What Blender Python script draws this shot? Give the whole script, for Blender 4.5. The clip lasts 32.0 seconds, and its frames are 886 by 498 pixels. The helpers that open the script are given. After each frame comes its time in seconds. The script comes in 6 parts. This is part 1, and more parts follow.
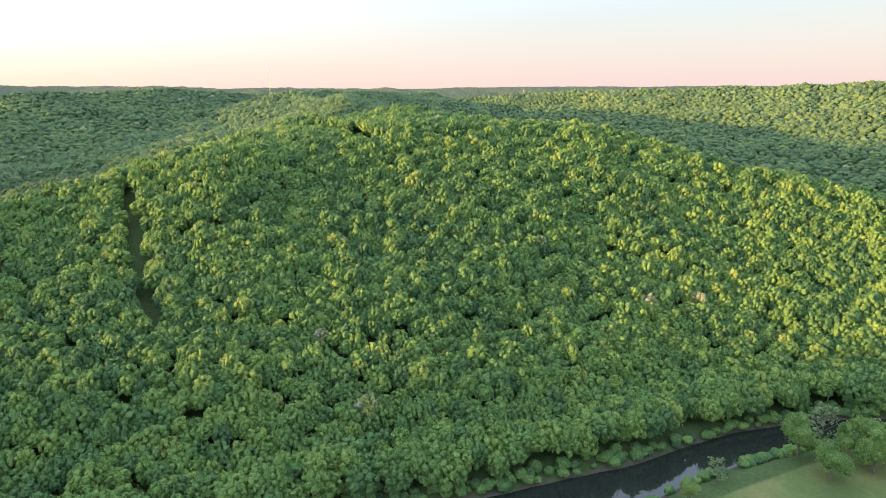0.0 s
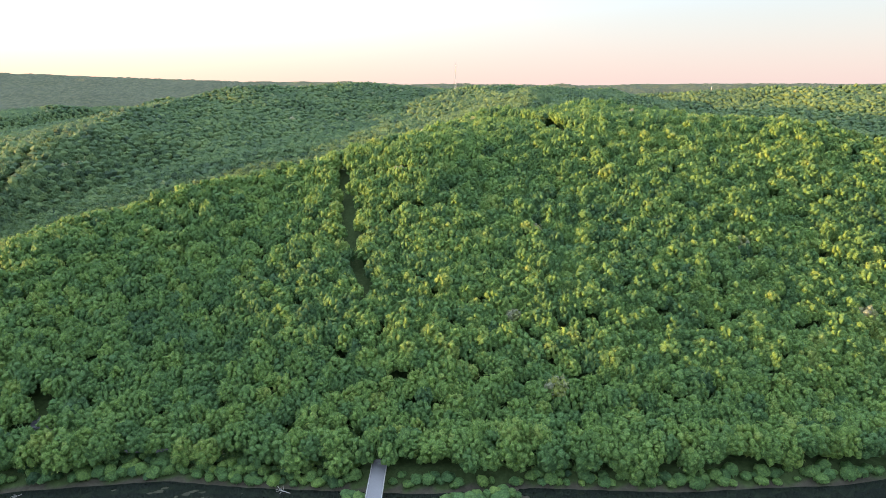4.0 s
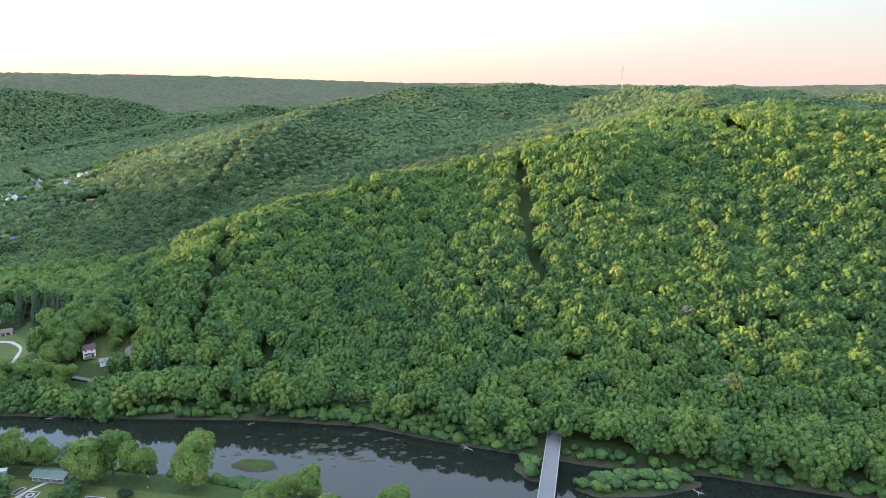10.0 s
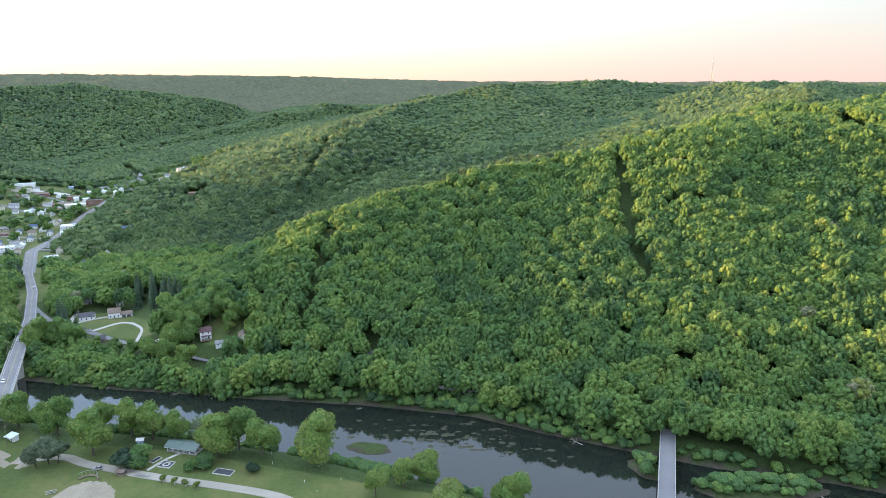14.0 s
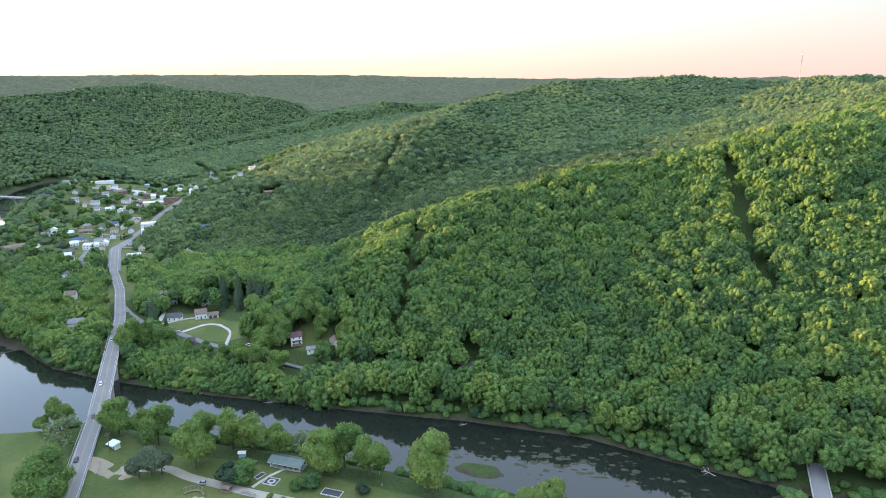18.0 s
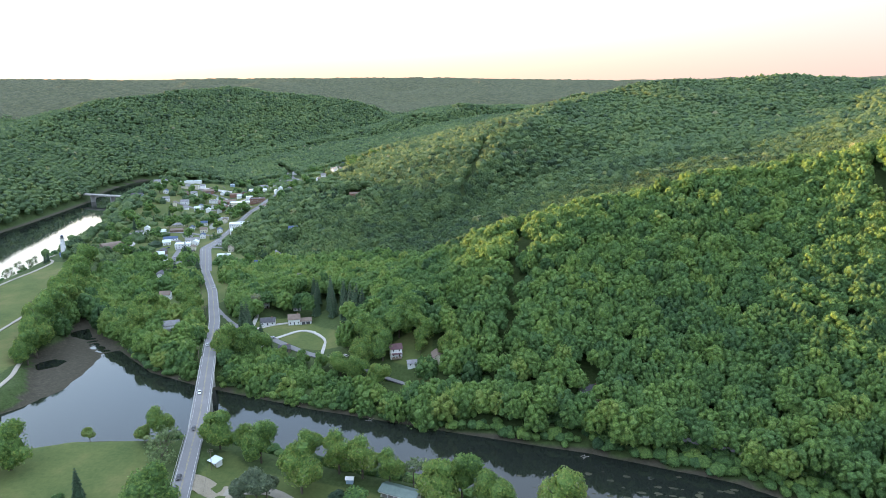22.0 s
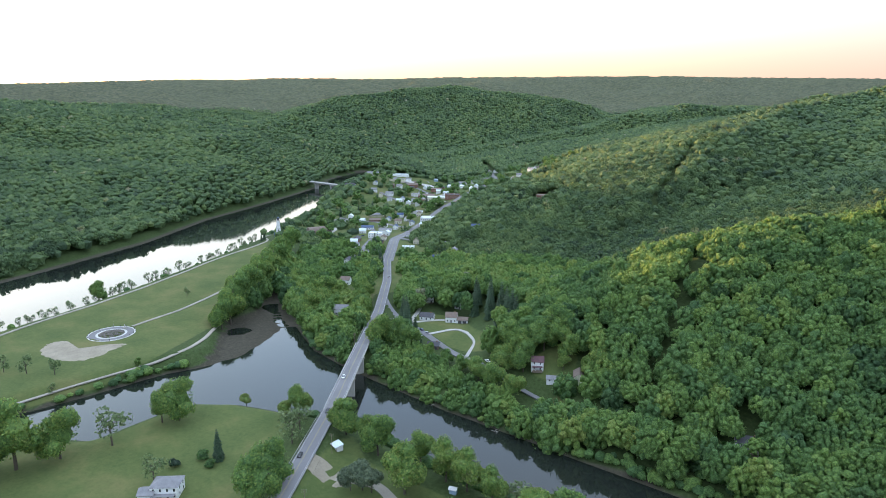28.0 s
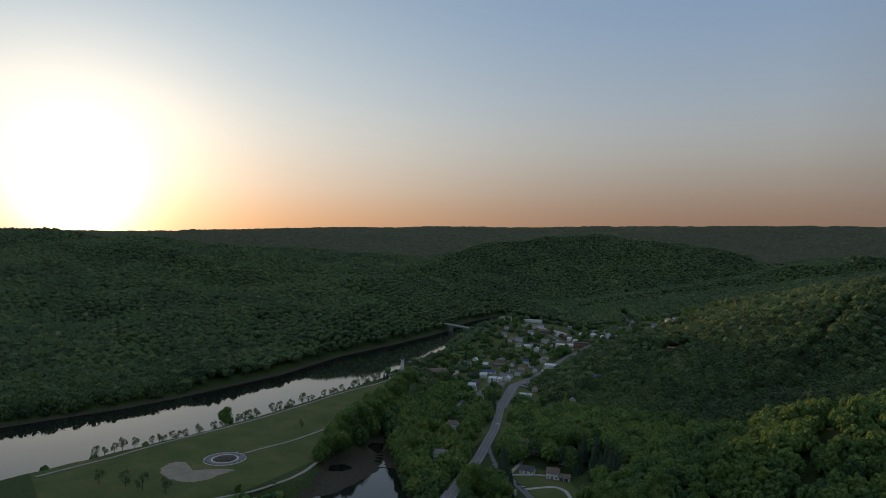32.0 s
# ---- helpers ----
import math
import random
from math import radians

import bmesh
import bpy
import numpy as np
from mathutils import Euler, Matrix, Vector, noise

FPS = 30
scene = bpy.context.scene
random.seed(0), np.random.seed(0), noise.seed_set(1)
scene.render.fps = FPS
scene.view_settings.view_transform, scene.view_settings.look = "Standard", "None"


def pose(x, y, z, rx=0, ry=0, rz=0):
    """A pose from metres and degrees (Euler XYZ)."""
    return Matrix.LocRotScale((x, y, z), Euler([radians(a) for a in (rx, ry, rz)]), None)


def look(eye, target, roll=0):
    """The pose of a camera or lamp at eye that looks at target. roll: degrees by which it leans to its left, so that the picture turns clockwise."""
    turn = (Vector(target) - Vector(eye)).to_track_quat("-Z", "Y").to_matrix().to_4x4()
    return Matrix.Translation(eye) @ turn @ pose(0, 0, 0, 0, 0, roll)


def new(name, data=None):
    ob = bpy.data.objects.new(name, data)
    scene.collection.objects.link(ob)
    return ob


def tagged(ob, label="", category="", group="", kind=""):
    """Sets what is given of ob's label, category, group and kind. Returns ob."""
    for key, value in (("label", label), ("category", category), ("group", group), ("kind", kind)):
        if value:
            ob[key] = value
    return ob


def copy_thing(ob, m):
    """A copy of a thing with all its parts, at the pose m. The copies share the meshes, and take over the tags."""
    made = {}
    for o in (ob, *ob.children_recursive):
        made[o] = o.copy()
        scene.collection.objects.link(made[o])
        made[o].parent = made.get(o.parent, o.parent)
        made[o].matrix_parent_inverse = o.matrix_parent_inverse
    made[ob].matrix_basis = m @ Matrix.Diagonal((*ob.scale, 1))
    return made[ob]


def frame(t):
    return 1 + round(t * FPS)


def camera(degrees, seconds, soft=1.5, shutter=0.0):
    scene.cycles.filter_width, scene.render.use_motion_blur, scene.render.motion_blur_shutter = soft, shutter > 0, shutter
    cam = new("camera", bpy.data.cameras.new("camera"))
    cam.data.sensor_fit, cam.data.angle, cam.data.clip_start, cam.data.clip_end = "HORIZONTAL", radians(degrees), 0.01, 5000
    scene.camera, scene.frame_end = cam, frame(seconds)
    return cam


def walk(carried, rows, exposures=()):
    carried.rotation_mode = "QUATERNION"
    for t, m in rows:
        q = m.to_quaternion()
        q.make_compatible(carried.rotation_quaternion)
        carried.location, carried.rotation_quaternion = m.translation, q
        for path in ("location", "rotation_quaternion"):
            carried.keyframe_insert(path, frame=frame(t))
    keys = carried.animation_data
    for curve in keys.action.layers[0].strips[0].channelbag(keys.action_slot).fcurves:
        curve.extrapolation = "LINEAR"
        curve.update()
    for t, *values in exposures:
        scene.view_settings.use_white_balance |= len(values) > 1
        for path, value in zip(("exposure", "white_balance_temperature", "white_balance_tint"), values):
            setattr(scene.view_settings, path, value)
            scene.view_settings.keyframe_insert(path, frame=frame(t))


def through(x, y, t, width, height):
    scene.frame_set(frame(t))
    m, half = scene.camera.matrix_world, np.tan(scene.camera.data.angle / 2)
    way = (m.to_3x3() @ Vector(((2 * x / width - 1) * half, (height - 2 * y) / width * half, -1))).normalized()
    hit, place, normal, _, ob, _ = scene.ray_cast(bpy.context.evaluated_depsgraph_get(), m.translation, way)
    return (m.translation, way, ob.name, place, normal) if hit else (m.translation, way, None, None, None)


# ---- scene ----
S = 1.5          # metres to one unit of the plan

PATH = [
    (0.0, -0.2, 0.1, 189.1, -32.46, -12.67, -0.74),
    (0.5, -3.4, -3.0, 188.0, -30.11, -12.69, -0.66),
    (1.0, -6.8, -5.6, 187.4, -28.06, -12.67, -0.55),
    (1.5, -10.1, -7.5, 187.2, -26.26, -12.71, -0.56),
    (2.0, -13.3, -8.3, 187.3, -24.50, -12.75, -0.64),
    (2.5, -16.5, -8.0, 187.1, -22.78, -12.77, -0.56),
    (3.0, -19.6, -7.1, 186.5, -21.04, -12.80, -0.42),
    (3.5, -22.8, -5.5, 185.8, -19.33, -12.82, -0.25),
    (5.5, -36.5, 1.7, 184.6, -13.54, -12.89, 0.08),
    (6.0, -39.5, 1.6, 184.1, -12.29, -12.88, 0.06),
    (6.5, -42.2, 0.1, 183.6, -11.18, -12.84, -0.02),
    (7.0, -44.6, -2.4, 183.6, -10.17, -12.83, -0.01),
    (7.5, -46.7, -5.5, 183.4, -9.18, -12.82, -0.00),
    (8.0, -48.4, -9.5, 183.3, -8.18, -12.78, 0.13),
    (8.5, -49.6, -14.5, 183.8, -7.20, -12.77, 0.16),
    (9.0, -50.5, -19.5, 183.7, -6.42, -12.75, 0.19),
    (9.5, -51.8, -24.4, 183.3, -5.44, -12.75, 0.22),
    (10.0, -53.9, -28.4, 183.2, -4.39, -12.74, 0.24),
    (10.5, -56.2, -31.1, 183.0, -3.34, -12.74, 0.21),
    (11.0, -58.5, -33.0, 182.3, -2.26, -12.72, 0.20),
    (11.5, -61.2, -34.2, 181.4, -1.25, -12.67, 0.16),
    (12.0, -64.1, -34.5, 180.5, -0.40, -12.67, 0.18),
    (12.5, -67.4, -34.4, 179.9, 0.37, -12.69, 0.13),
    (13.0, -71.2, -33.4, 179.3, 0.85, -12.71, 0.12),
    (13.5, -75.3, -32.1, 179.3, 1.28, -12.78, 0.09),
    (14.0, -79.2, -30.4, 179.3, 1.72, -12.83, 0.02),
    (14.5, -83.4, -28.1, 178.8, 2.12, -12.84, -0.09),
    (16.5, -100.4, -17.1, 178.2, 3.95, -12.94, -0.25),
    (17.0, -104.7, -13.8, 178.4, 4.76, -12.99, -0.26),
    (17.5, -109.1, -10.4, 178.5, 5.60, -13.01, -0.25),
    (18.0, -113.5, -7.1, 178.1, 6.46, -12.97, -0.30),
    (18.5, -118.0, -4.0, 177.4, 7.36, -12.88, -0.23),
    (19.0, -122.9, -0.6, 176.8, 8.27, -12.83, -0.19),
    (19.5, -127.4, 2.5, 176.3, 9.10, -12.81, -0.23),
    (20.0, -132.1, 5.7, 176.1, 9.86, -12.81, -0.21),
    (20.5, -136.7, 8.9, 175.9, 10.57, -12.80, -0.24),
    (21.0, -140.9, 12.3, 175.6, 11.12, -12.79, -0.29),
    (21.5, -144.2, 15.9, 175.3, 11.63, -12.74, -0.35),
    (22.0, -146.0, 19.9, 175.3, 12.55, -12.71, -0.40),
    (22.5, -146.9, 24.0, 175.0, 13.74, -12.71, -0.52),
    (23.0, -147.1, 27.9, 175.2, 14.79, -12.71, -0.55),
    (23.5, -146.5, 31.6, 175.9, 15.74, -12.72, -0.48),
    (24.0, -145.0, 35.0, 176.0, 16.86, -12.74, -0.49),
    (24.5, -142.7, 37.9, 176.2, 17.93, -12.73, -0.54),
    (25.0, -139.5, 39.6, 176.3, 19.37, -12.73, -0.53),
    (25.5, -136.1, 40.4, 176.3, 21.47, -12.72, -0.49),
    (26.0, -132.2, 40.6, 176.6, 23.78, -12.70, -0.24),
    (26.5, -127.9, 41.3, 176.9, 26.21, -12.76, -0.11),
    (28.5, -110.9, 48.0, 177.8, 33.58, -12.35, 0.35),
    (29.0, -107.0, 50.1, 178.1, 35.28, -10.81, 0.47),
    (29.5, -103.4, 52.0, 178.1, 36.98, -8.33, 0.60),
    (30.0, -99.8, 54.0, 178.0, 38.66, -5.97, 0.79),
    (30.5, -96.3, 56.2, 178.1, 40.31, -3.32, 0.93),
    (31.0, -92.4, 58.8, 178.1, 41.98, -1.18, 0.97),
    (31.5, -88.2, 61.6, 178.0, 43.69, -0.87, 1.01),
    (32.0, -84.0, 64.4, 178.1, 45.42, 0.02, 1.09),
]
cam = camera(69.63, 32.0, soft=0.4)
EXPOSURES = [(0, 3.05, 6500, 10), (22, 3.0, 6500, 10), (26, 2.88, 6500, 10), (28.6, 2.75, 6500, 10), (29.1, 2.3, 6500, 10), (29.6, 1.5, 6500, 10), (30.2, 0.85, 6500, 10), (31, 0.42, 6500, 10), (32, 0.35, 6500, 10)]
walk(cam, [(t, pose(x, y, z, 90 + p, 0, w) @ pose(0, 0, 0, 0, 0, r)) for t, x, y, z, w, p, r in PATH], EXPOSURES)

# ---- sky and sun ----
SUN_AZ, SUN_EL = 75.4, 4.0       # degrees to the left of +y, and above the level
world = bpy.data.worlds.new("sky")
scene.world = world
world.use_nodes = True
wt = world.node_tree
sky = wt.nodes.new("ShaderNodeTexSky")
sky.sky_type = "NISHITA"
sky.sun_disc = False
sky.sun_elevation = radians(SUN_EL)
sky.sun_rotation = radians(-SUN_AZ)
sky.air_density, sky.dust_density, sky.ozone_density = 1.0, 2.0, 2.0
wtc, wsep, wdot = (wt.nodes.new("ShaderNode" + k) for k in ("TexCoord", "SeparateXYZ", "VectorMath"))
wt.links.new(wtc.outputs["Generated"], wsep.inputs[0])
wdot.operation = "DOT_PRODUCT"
wdot.inputs[1].default_value = Vector((-math.sin(radians(SUN_AZ)), math.cos(radians(SUN_AZ)), math.tan(radians(SUN_EL)))).normalized()
wt.links.new(wtc.outputs["Generated"], wdot.inputs[0])


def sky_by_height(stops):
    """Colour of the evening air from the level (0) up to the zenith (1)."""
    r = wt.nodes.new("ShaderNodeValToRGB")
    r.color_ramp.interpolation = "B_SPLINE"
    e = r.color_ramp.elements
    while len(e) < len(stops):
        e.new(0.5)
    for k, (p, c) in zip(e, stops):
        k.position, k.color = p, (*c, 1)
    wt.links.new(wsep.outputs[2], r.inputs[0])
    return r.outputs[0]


def sun_lobe(power, gain=1.0):
    """Falls from 1 at the sun to nothing as the angle to it opens."""
    c, p, g = (wt.nodes.new("ShaderNodeMath") for _ in range(3))
    c.operation, p.operation, g.operation = "MULTIPLY_ADD", "POWER", "MULTIPLY"
    c.use_clamp = True
    c.inputs[1].default_value, c.inputs[2].default_value = 0.5, 0.5
    p.inputs[1].default_value, g.inputs[1].default_value = power, gain
    wt.links.new(wdot.outputs["Value"], c.inputs[0])
    wt.links.new(c.outputs[0], p.inputs[0])
    wt.links.new(p.outputs[0], g.inputs[0])
    return g.outputs[0]


def sky_mix(fac, a, b, mode="MIX"):
    mx = wt.nodes.new("ShaderNodeMix")
    mx.data_type, mx.blend_type = "RGBA", mode
    for v, i in ((fac, 0), (a, 6), (b, 7)):
        if isinstance(v, tuple):
            mx.inputs[i].default_value = v
        elif isinstance(v, float):
            mx.inputs[i].default_value = v
        else:
            wt.links.new(v, mx.inputs[i])
    return mx.outputs[2]


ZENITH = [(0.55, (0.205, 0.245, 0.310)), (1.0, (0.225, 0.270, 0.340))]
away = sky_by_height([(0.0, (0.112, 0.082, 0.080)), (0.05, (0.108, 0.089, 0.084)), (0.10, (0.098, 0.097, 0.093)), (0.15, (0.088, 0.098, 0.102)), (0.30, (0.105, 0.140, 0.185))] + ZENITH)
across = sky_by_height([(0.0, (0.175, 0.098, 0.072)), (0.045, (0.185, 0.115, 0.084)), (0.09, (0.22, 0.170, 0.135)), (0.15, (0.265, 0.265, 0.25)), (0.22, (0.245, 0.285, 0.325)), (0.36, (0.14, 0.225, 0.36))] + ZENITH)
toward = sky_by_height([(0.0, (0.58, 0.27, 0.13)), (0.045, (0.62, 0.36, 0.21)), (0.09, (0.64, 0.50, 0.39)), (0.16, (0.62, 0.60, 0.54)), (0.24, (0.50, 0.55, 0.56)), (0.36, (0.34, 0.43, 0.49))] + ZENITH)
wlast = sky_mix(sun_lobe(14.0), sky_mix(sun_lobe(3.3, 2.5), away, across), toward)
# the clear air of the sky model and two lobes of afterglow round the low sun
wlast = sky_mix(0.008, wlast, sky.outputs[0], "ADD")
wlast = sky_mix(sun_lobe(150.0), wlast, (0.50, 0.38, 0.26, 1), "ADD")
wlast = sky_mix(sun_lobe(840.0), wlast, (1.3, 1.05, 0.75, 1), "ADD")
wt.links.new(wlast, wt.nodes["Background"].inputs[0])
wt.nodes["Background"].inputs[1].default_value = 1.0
sun = new("sun", bpy.data.lights.new("sun", "SUN"))
sun.data.energy, sun.data.angle, sun.data.color = 2.5, radians(0.6), (1.0, 0.58, 0.18)
ca, sa, ce = math.cos(radians(SUN_AZ)), math.sin(radians(SUN_AZ)), math.tan(radians(SUN_EL))
sun.matrix_world = look((-sa * 900, ca * 900, ce * 900), (0, 0, 0))


# ---- materials ----
def material(name, build, rough=0.8, metal=0.0):
    """A node material; build(nodes, links, shader) wires the colour and relief."""
    m = bpy.data.materials.new(name)
    m.use_nodes = True
    n, l = m.node_tree.nodes, m.node_tree.links
    b = n["Principled BSDF"]
    b.inputs["Roughness"].default_value, b.inputs["Metallic"].default_value = rough, metal
    build(n, l, b)
    return m


def noise_node(n, l, scale, detail=4, rough=0.6, coord="Object"):
    tc = n.new("ShaderNodeTexCoord")
    t = n.new("ShaderNodeTexNoise")
    t.inputs["Scale"].default_value, t.inputs["Detail"].default_value, t.inputs["Roughness"].default_value = scale, detail, rough
    l.new(tc.outputs[coord], t.inputs["Vector"])
    return t


def ramp(n, l, fac, stops):
    r = n.new("ShaderNodeValToRGB")
    e = r.color_ramp.elements
    while len(e) < len(stops):
        e.new(0.5)
    for k, (p, c) in zip(e, stops):
        k.position, k.color = p, (*c, 1)
    l.new(fac, r.inputs[0])
    return r.outputs[0]


def mixed(n, l, fac, a, b, mode="MIX"):
    m = n.new("ShaderNodeMix")
    m.data_type, m.blend_type = "RGBA", mode
    for v, i in ((fac, 0), (a, 6), (b, 7)):
        if isinstance(v, (int, float)):
            m.inputs[i].default_value = v
        elif isinstance(v, tuple):
            m.inputs[i].default_value = (*v, 1)
        else:
            l.new(v, m.inputs[i])
    return m.outputs[2]


def bump(n, l, b, height, strength=0.5, distance=0.1):
    k = n.new("ShaderNodeBump")
    k.inputs["Strength"].default_value, k.inputs["Distance"].default_value = strength, distance
    l.new(height, k.inputs["Height"])
    l.new(k.outputs[0], b.inputs["Normal"])


def two_scale(name, dark, light, coarse=0.05, fine=2.0, rough=0.85, relief=0.3, metal=0.0, rnd=0.0):
    """A surface whose colour varies at two scales; rnd: how far single pieces differ."""
    def build(n, l, b):
        c, f = noise_node(n, l, coarse), noise_node(n, l, fine)
        col = ramp(n, l, c.outputs[0], [(0.3, dark), (0.7, light)])
        col = mixed(n, l, 0.35, col, ramp(n, l, f.outputs[0], [(0.25, tuple(v * 0.6 for v in dark)), (0.75, tuple(min(1, v * 1.15) for v in light))]))
        if rnd:
            oi = n.new("ShaderNodeObjectInfo")
            mr = n.new("ShaderNodeMapRange")
            mr.inputs["To Min"].default_value, mr.inputs["To Max"].default_value = 1 - rnd, 1 + rnd
            l.new(oi.outputs["Random"], mr.inputs["Value"])
            hs = n.new("ShaderNodeHueSaturation")
            l.new(mr.outputs[0], hs.inputs["Value"])
            l.new(col, hs.inputs["Color"])
            col = hs.outputs[0]
        l.new(col, b.inputs["Base Color"])
        if relief:
            bump(n, l, b, f.outputs[0], relief, 0.08)
    return material(name, build, rough, metal)


def foliage(name, stops, fine=0.6, through=0.4):
    """Leaves: the hue runs with the tint that each tree carries, broken up leaf by leaf."""
    def build(n, l, b):
        at = n.new("ShaderNodeAttribute")
        at.attribute_name = "tint"
        geo = n.new("ShaderNodeNewGeometry")
        ad = n.new("ShaderNodeMath")
        ad.operation = "MULTIPLY_ADD"
        ad.inputs[1].default_value = 0.14
        l.new(geo.outputs["Random Per Island"], ad.inputs[0])
        sb = n.new("ShaderNodeMath")
        sb.operation = "SUBTRACT"
        sb.inputs[1].default_value = 0.15
        oi = n.new("ShaderNodeObjectInfo")
        own = n.new("ShaderNodeMath")
        own.operation = "MULTIPLY_ADD"
        own.inputs[1].default_value = 0.16
        l.new(oi.outputs["Random"], own.inputs[0])
        l.new(at.outputs["Fac"], own.inputs[2])
        l.new(own.outputs[0], sb.inputs[0])
        l.new(sb.outputs[0], ad.inputs[2])
        col = ramp(n, l, ad.outputs[0], stops)
        nz = noise_node(n, l, 1.15, 4, 0.75, "Object")
        col = mixed(n, l, 0.62, col, ramp(n, l, nz.outputs[0], [(0.38, (0.42, 0.47, 0.48)), (0.5, (1.0, 1.0, 1.0)), (0.61, (1.7, 1.58, 1.4))]), "MULTIPLY")
        bump(n, l, b, nz.outputs[0], 0.8, 1.2)
        l.new(col, b.inputs["Base Color"])
        b.inputs["Specular IOR Level"].default_value = 0.25
        tr = n.new("ShaderNodeBsdfTranslucent")
        l.new(col, tr.inputs[0])
        mx = n.new("ShaderNodeMixShader")
        mx.inputs[0].default_value = through
        l.new(b.outputs[0], mx.inputs[1])
        l.new(tr.outputs[0], mx.inputs[2])
        l.new(mx.outputs[0], n["Material Output"].inputs[0])
    return material(name, build, 0.65)


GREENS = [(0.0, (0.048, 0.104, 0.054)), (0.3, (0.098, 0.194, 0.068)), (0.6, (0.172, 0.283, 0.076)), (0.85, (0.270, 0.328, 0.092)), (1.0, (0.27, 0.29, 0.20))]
leaf_mat = foliage("leaves", GREENS)
# greens of the farther woods, greyed in the colour to suggest haze
far_leaf_mat = foliage("hill leaves", [(0.0, (0.056, 0.100, 0.058)), (0.3, (0.102, 0.172, 0.076)), (0.6, (0.168, 0.245, 0.092)), (0.85, (0.250, 0.285, 0.115)), (1.0, (0.32, 0.31, 0.23))])
bark_mat = two_scale("bark", (0.05, 0.04, 0.03), (0.14, 0.115, 0.09), 0.3, 6)
asphalt_mat = two_scale("asphalt", (0.13, 0.13, 0.138), (0.19, 0.19, 0.20), 0.05, 3, 0.9, 0.1)
concrete_mat = two_scale("concrete", (0.30, 0.29, 0.27), (0.46, 0.45, 0.43), 0.2, 4, 0.85, 0.15)


def build_water(n, l, b):
    b.inputs["Base Color"].default_value = (0.014, 0.018, 0.015, 1)
    b.inputs["IOR"].default_value = 1.46
    w = noise_node(n, l, 0.35, 3)
    bump(n, l, b, w.outputs[0], 0.06, 0.15)


water_mat = material("water", build_water, 0.04)


# ---- plan of the land, in plan units ----
def poly_dist(x, y, pts, closed=True):
    """Distance to a line of points, negative inside when it is closed."""
    d = np.full(x.shape, 1e9)
    inside = np.zeros(x.shape, bool)
    n = len(pts)
    for i in range(n if closed else n - 1):
        (ax, ay), (bx, by) = pts[i][:2], pts[(i + 1) % n][:2]
        ex, ey = bx - ax, by - ay
        t = np.clip(((x - ax) * ex + (y - ay) * ey) / (ex * ex + ey * ey + 1e-9), 0, 1)
        d = np.minimum(d, np.hypot(x - ax - t * ex, y - ay - t * ey))
        if closed and ay != by:
            inside ^= ((ay > y) != (by > y)) & (x < ex * (y - ay) / ey + ax)
    return np.where(inside, -d, d) if closed else d


def ridge(x, y, pts, front, back):
    """Height of a ridge along points (x, y, z): it falls by front on the right of the line and by back on its left."""
    h, near = np.full(x.shape, -1e3), np.full(x.shape, 1e9)
    for (ax, ay, az), (bx, by, bz) in zip(pts, pts[1:]):
        ex, ey = bx - ax, by - ay
        t = np.clip(((x - ax) * ex + (y - ay) * ey) / (ex * ex + ey * ey), 0, 1)
        d = np.hypot(x - ax - t * ex, y - ay - t * ey)
        side = ex * (y - ay) - ey * (x - ax)
        h = np.where(d < near, az + t * (bz - az) - d * np.where(side < 0, front, back), h)
        near = np.minimum(near, d)
    return h


def spur(x, y, pts, front, back):
    """Height of a ridge without breaks where its line bends: the highest of its stretches."""
    return np.maximum.reduce([ridge(x, y, [a, b], front, back) for a, b in zip(pts, pts[1:])])


CREEK_FAR = [(420, -40), (330, 60), (277, 104), (252, 119), (217, 131), (189, 135), (166, 137), (140, 144), (113, 150), (66, 168), (33, 175),
             (12, 183), (-23, 197), (-48, 209), (-91, 217), (-134, 221), (-177, 226), (-197, 228), (-254, 238), (-285, 247)]
CREEK_NEAR = [(-248, 193), (-222, 200), (-185, 193), (-151, 189), (-113, 180), (-86, 172), (-62, 164), (-42, 155), (0, 135), (60, 118), (120, 116),
              (163, 119), (181, 118), (202, 115), (229, 109), (262, 88), (300, 45), (370, -60)]
MOUTH = [(-309, 262), (-318, 268), (-322, 262), (-316, 246), (-312, 232), (-310, 222), (-314, 205), (-322, 190), (-330, 155), (-340, 125), (-380, 60), (-420, 20), (-400, 0), (-350, 70), (-322, 112),
         (-306, 134), (-292, 140), (-290, 161), (-285, 178), (-269, 188)]
CREEK = CREEK_FAR + MOUTH + CREEK_NEAR
RIVER = [(-541, -300), (-538, 100), (-541, 207), (-548, 246), (-562, 296), (-578, 353), (-626, 453), (-658, 560), (-689, 649), (-712, 710), (-765, 800),
         (-800, 900), (-790, 1060), (-700, 1250), (-560, 1420), (-300, 1700), (-270, 1670), (-520, 1370), (-640, 1220), (-720, 1040), (-725, 900),
         (-690, 790), (-655, 690), (-616, 619), (-560, 542), (-516, 440), (-490, 373), (-469, 306), (-455, 262), (-442, 211), (-436, 165), (-425, 90), (-405, 0), (-390, -300)]
POOL = [(-356, 291), (-362, 285), (-357, 279), (-345, 277), (-334, 268), (-322, 262), (-321, 266), (-334, 272), (-346, 282)]
LAGOON = [(-345, 244), (-338, 238), (-332, 242), (-333, 251), (-340, 252)]
CREST_A = [(-245, 322, 4), (-190, 335, 22), (-126, 347, 48), (-40, 350, 75), (0, 354, 85), (31, 354, 89), (67, 366, 92), (150, 430, 107), (230, 425, 117), (300, 310, 103), (350, 225, 84), (413, 180, 62), (480, 120, 12)]
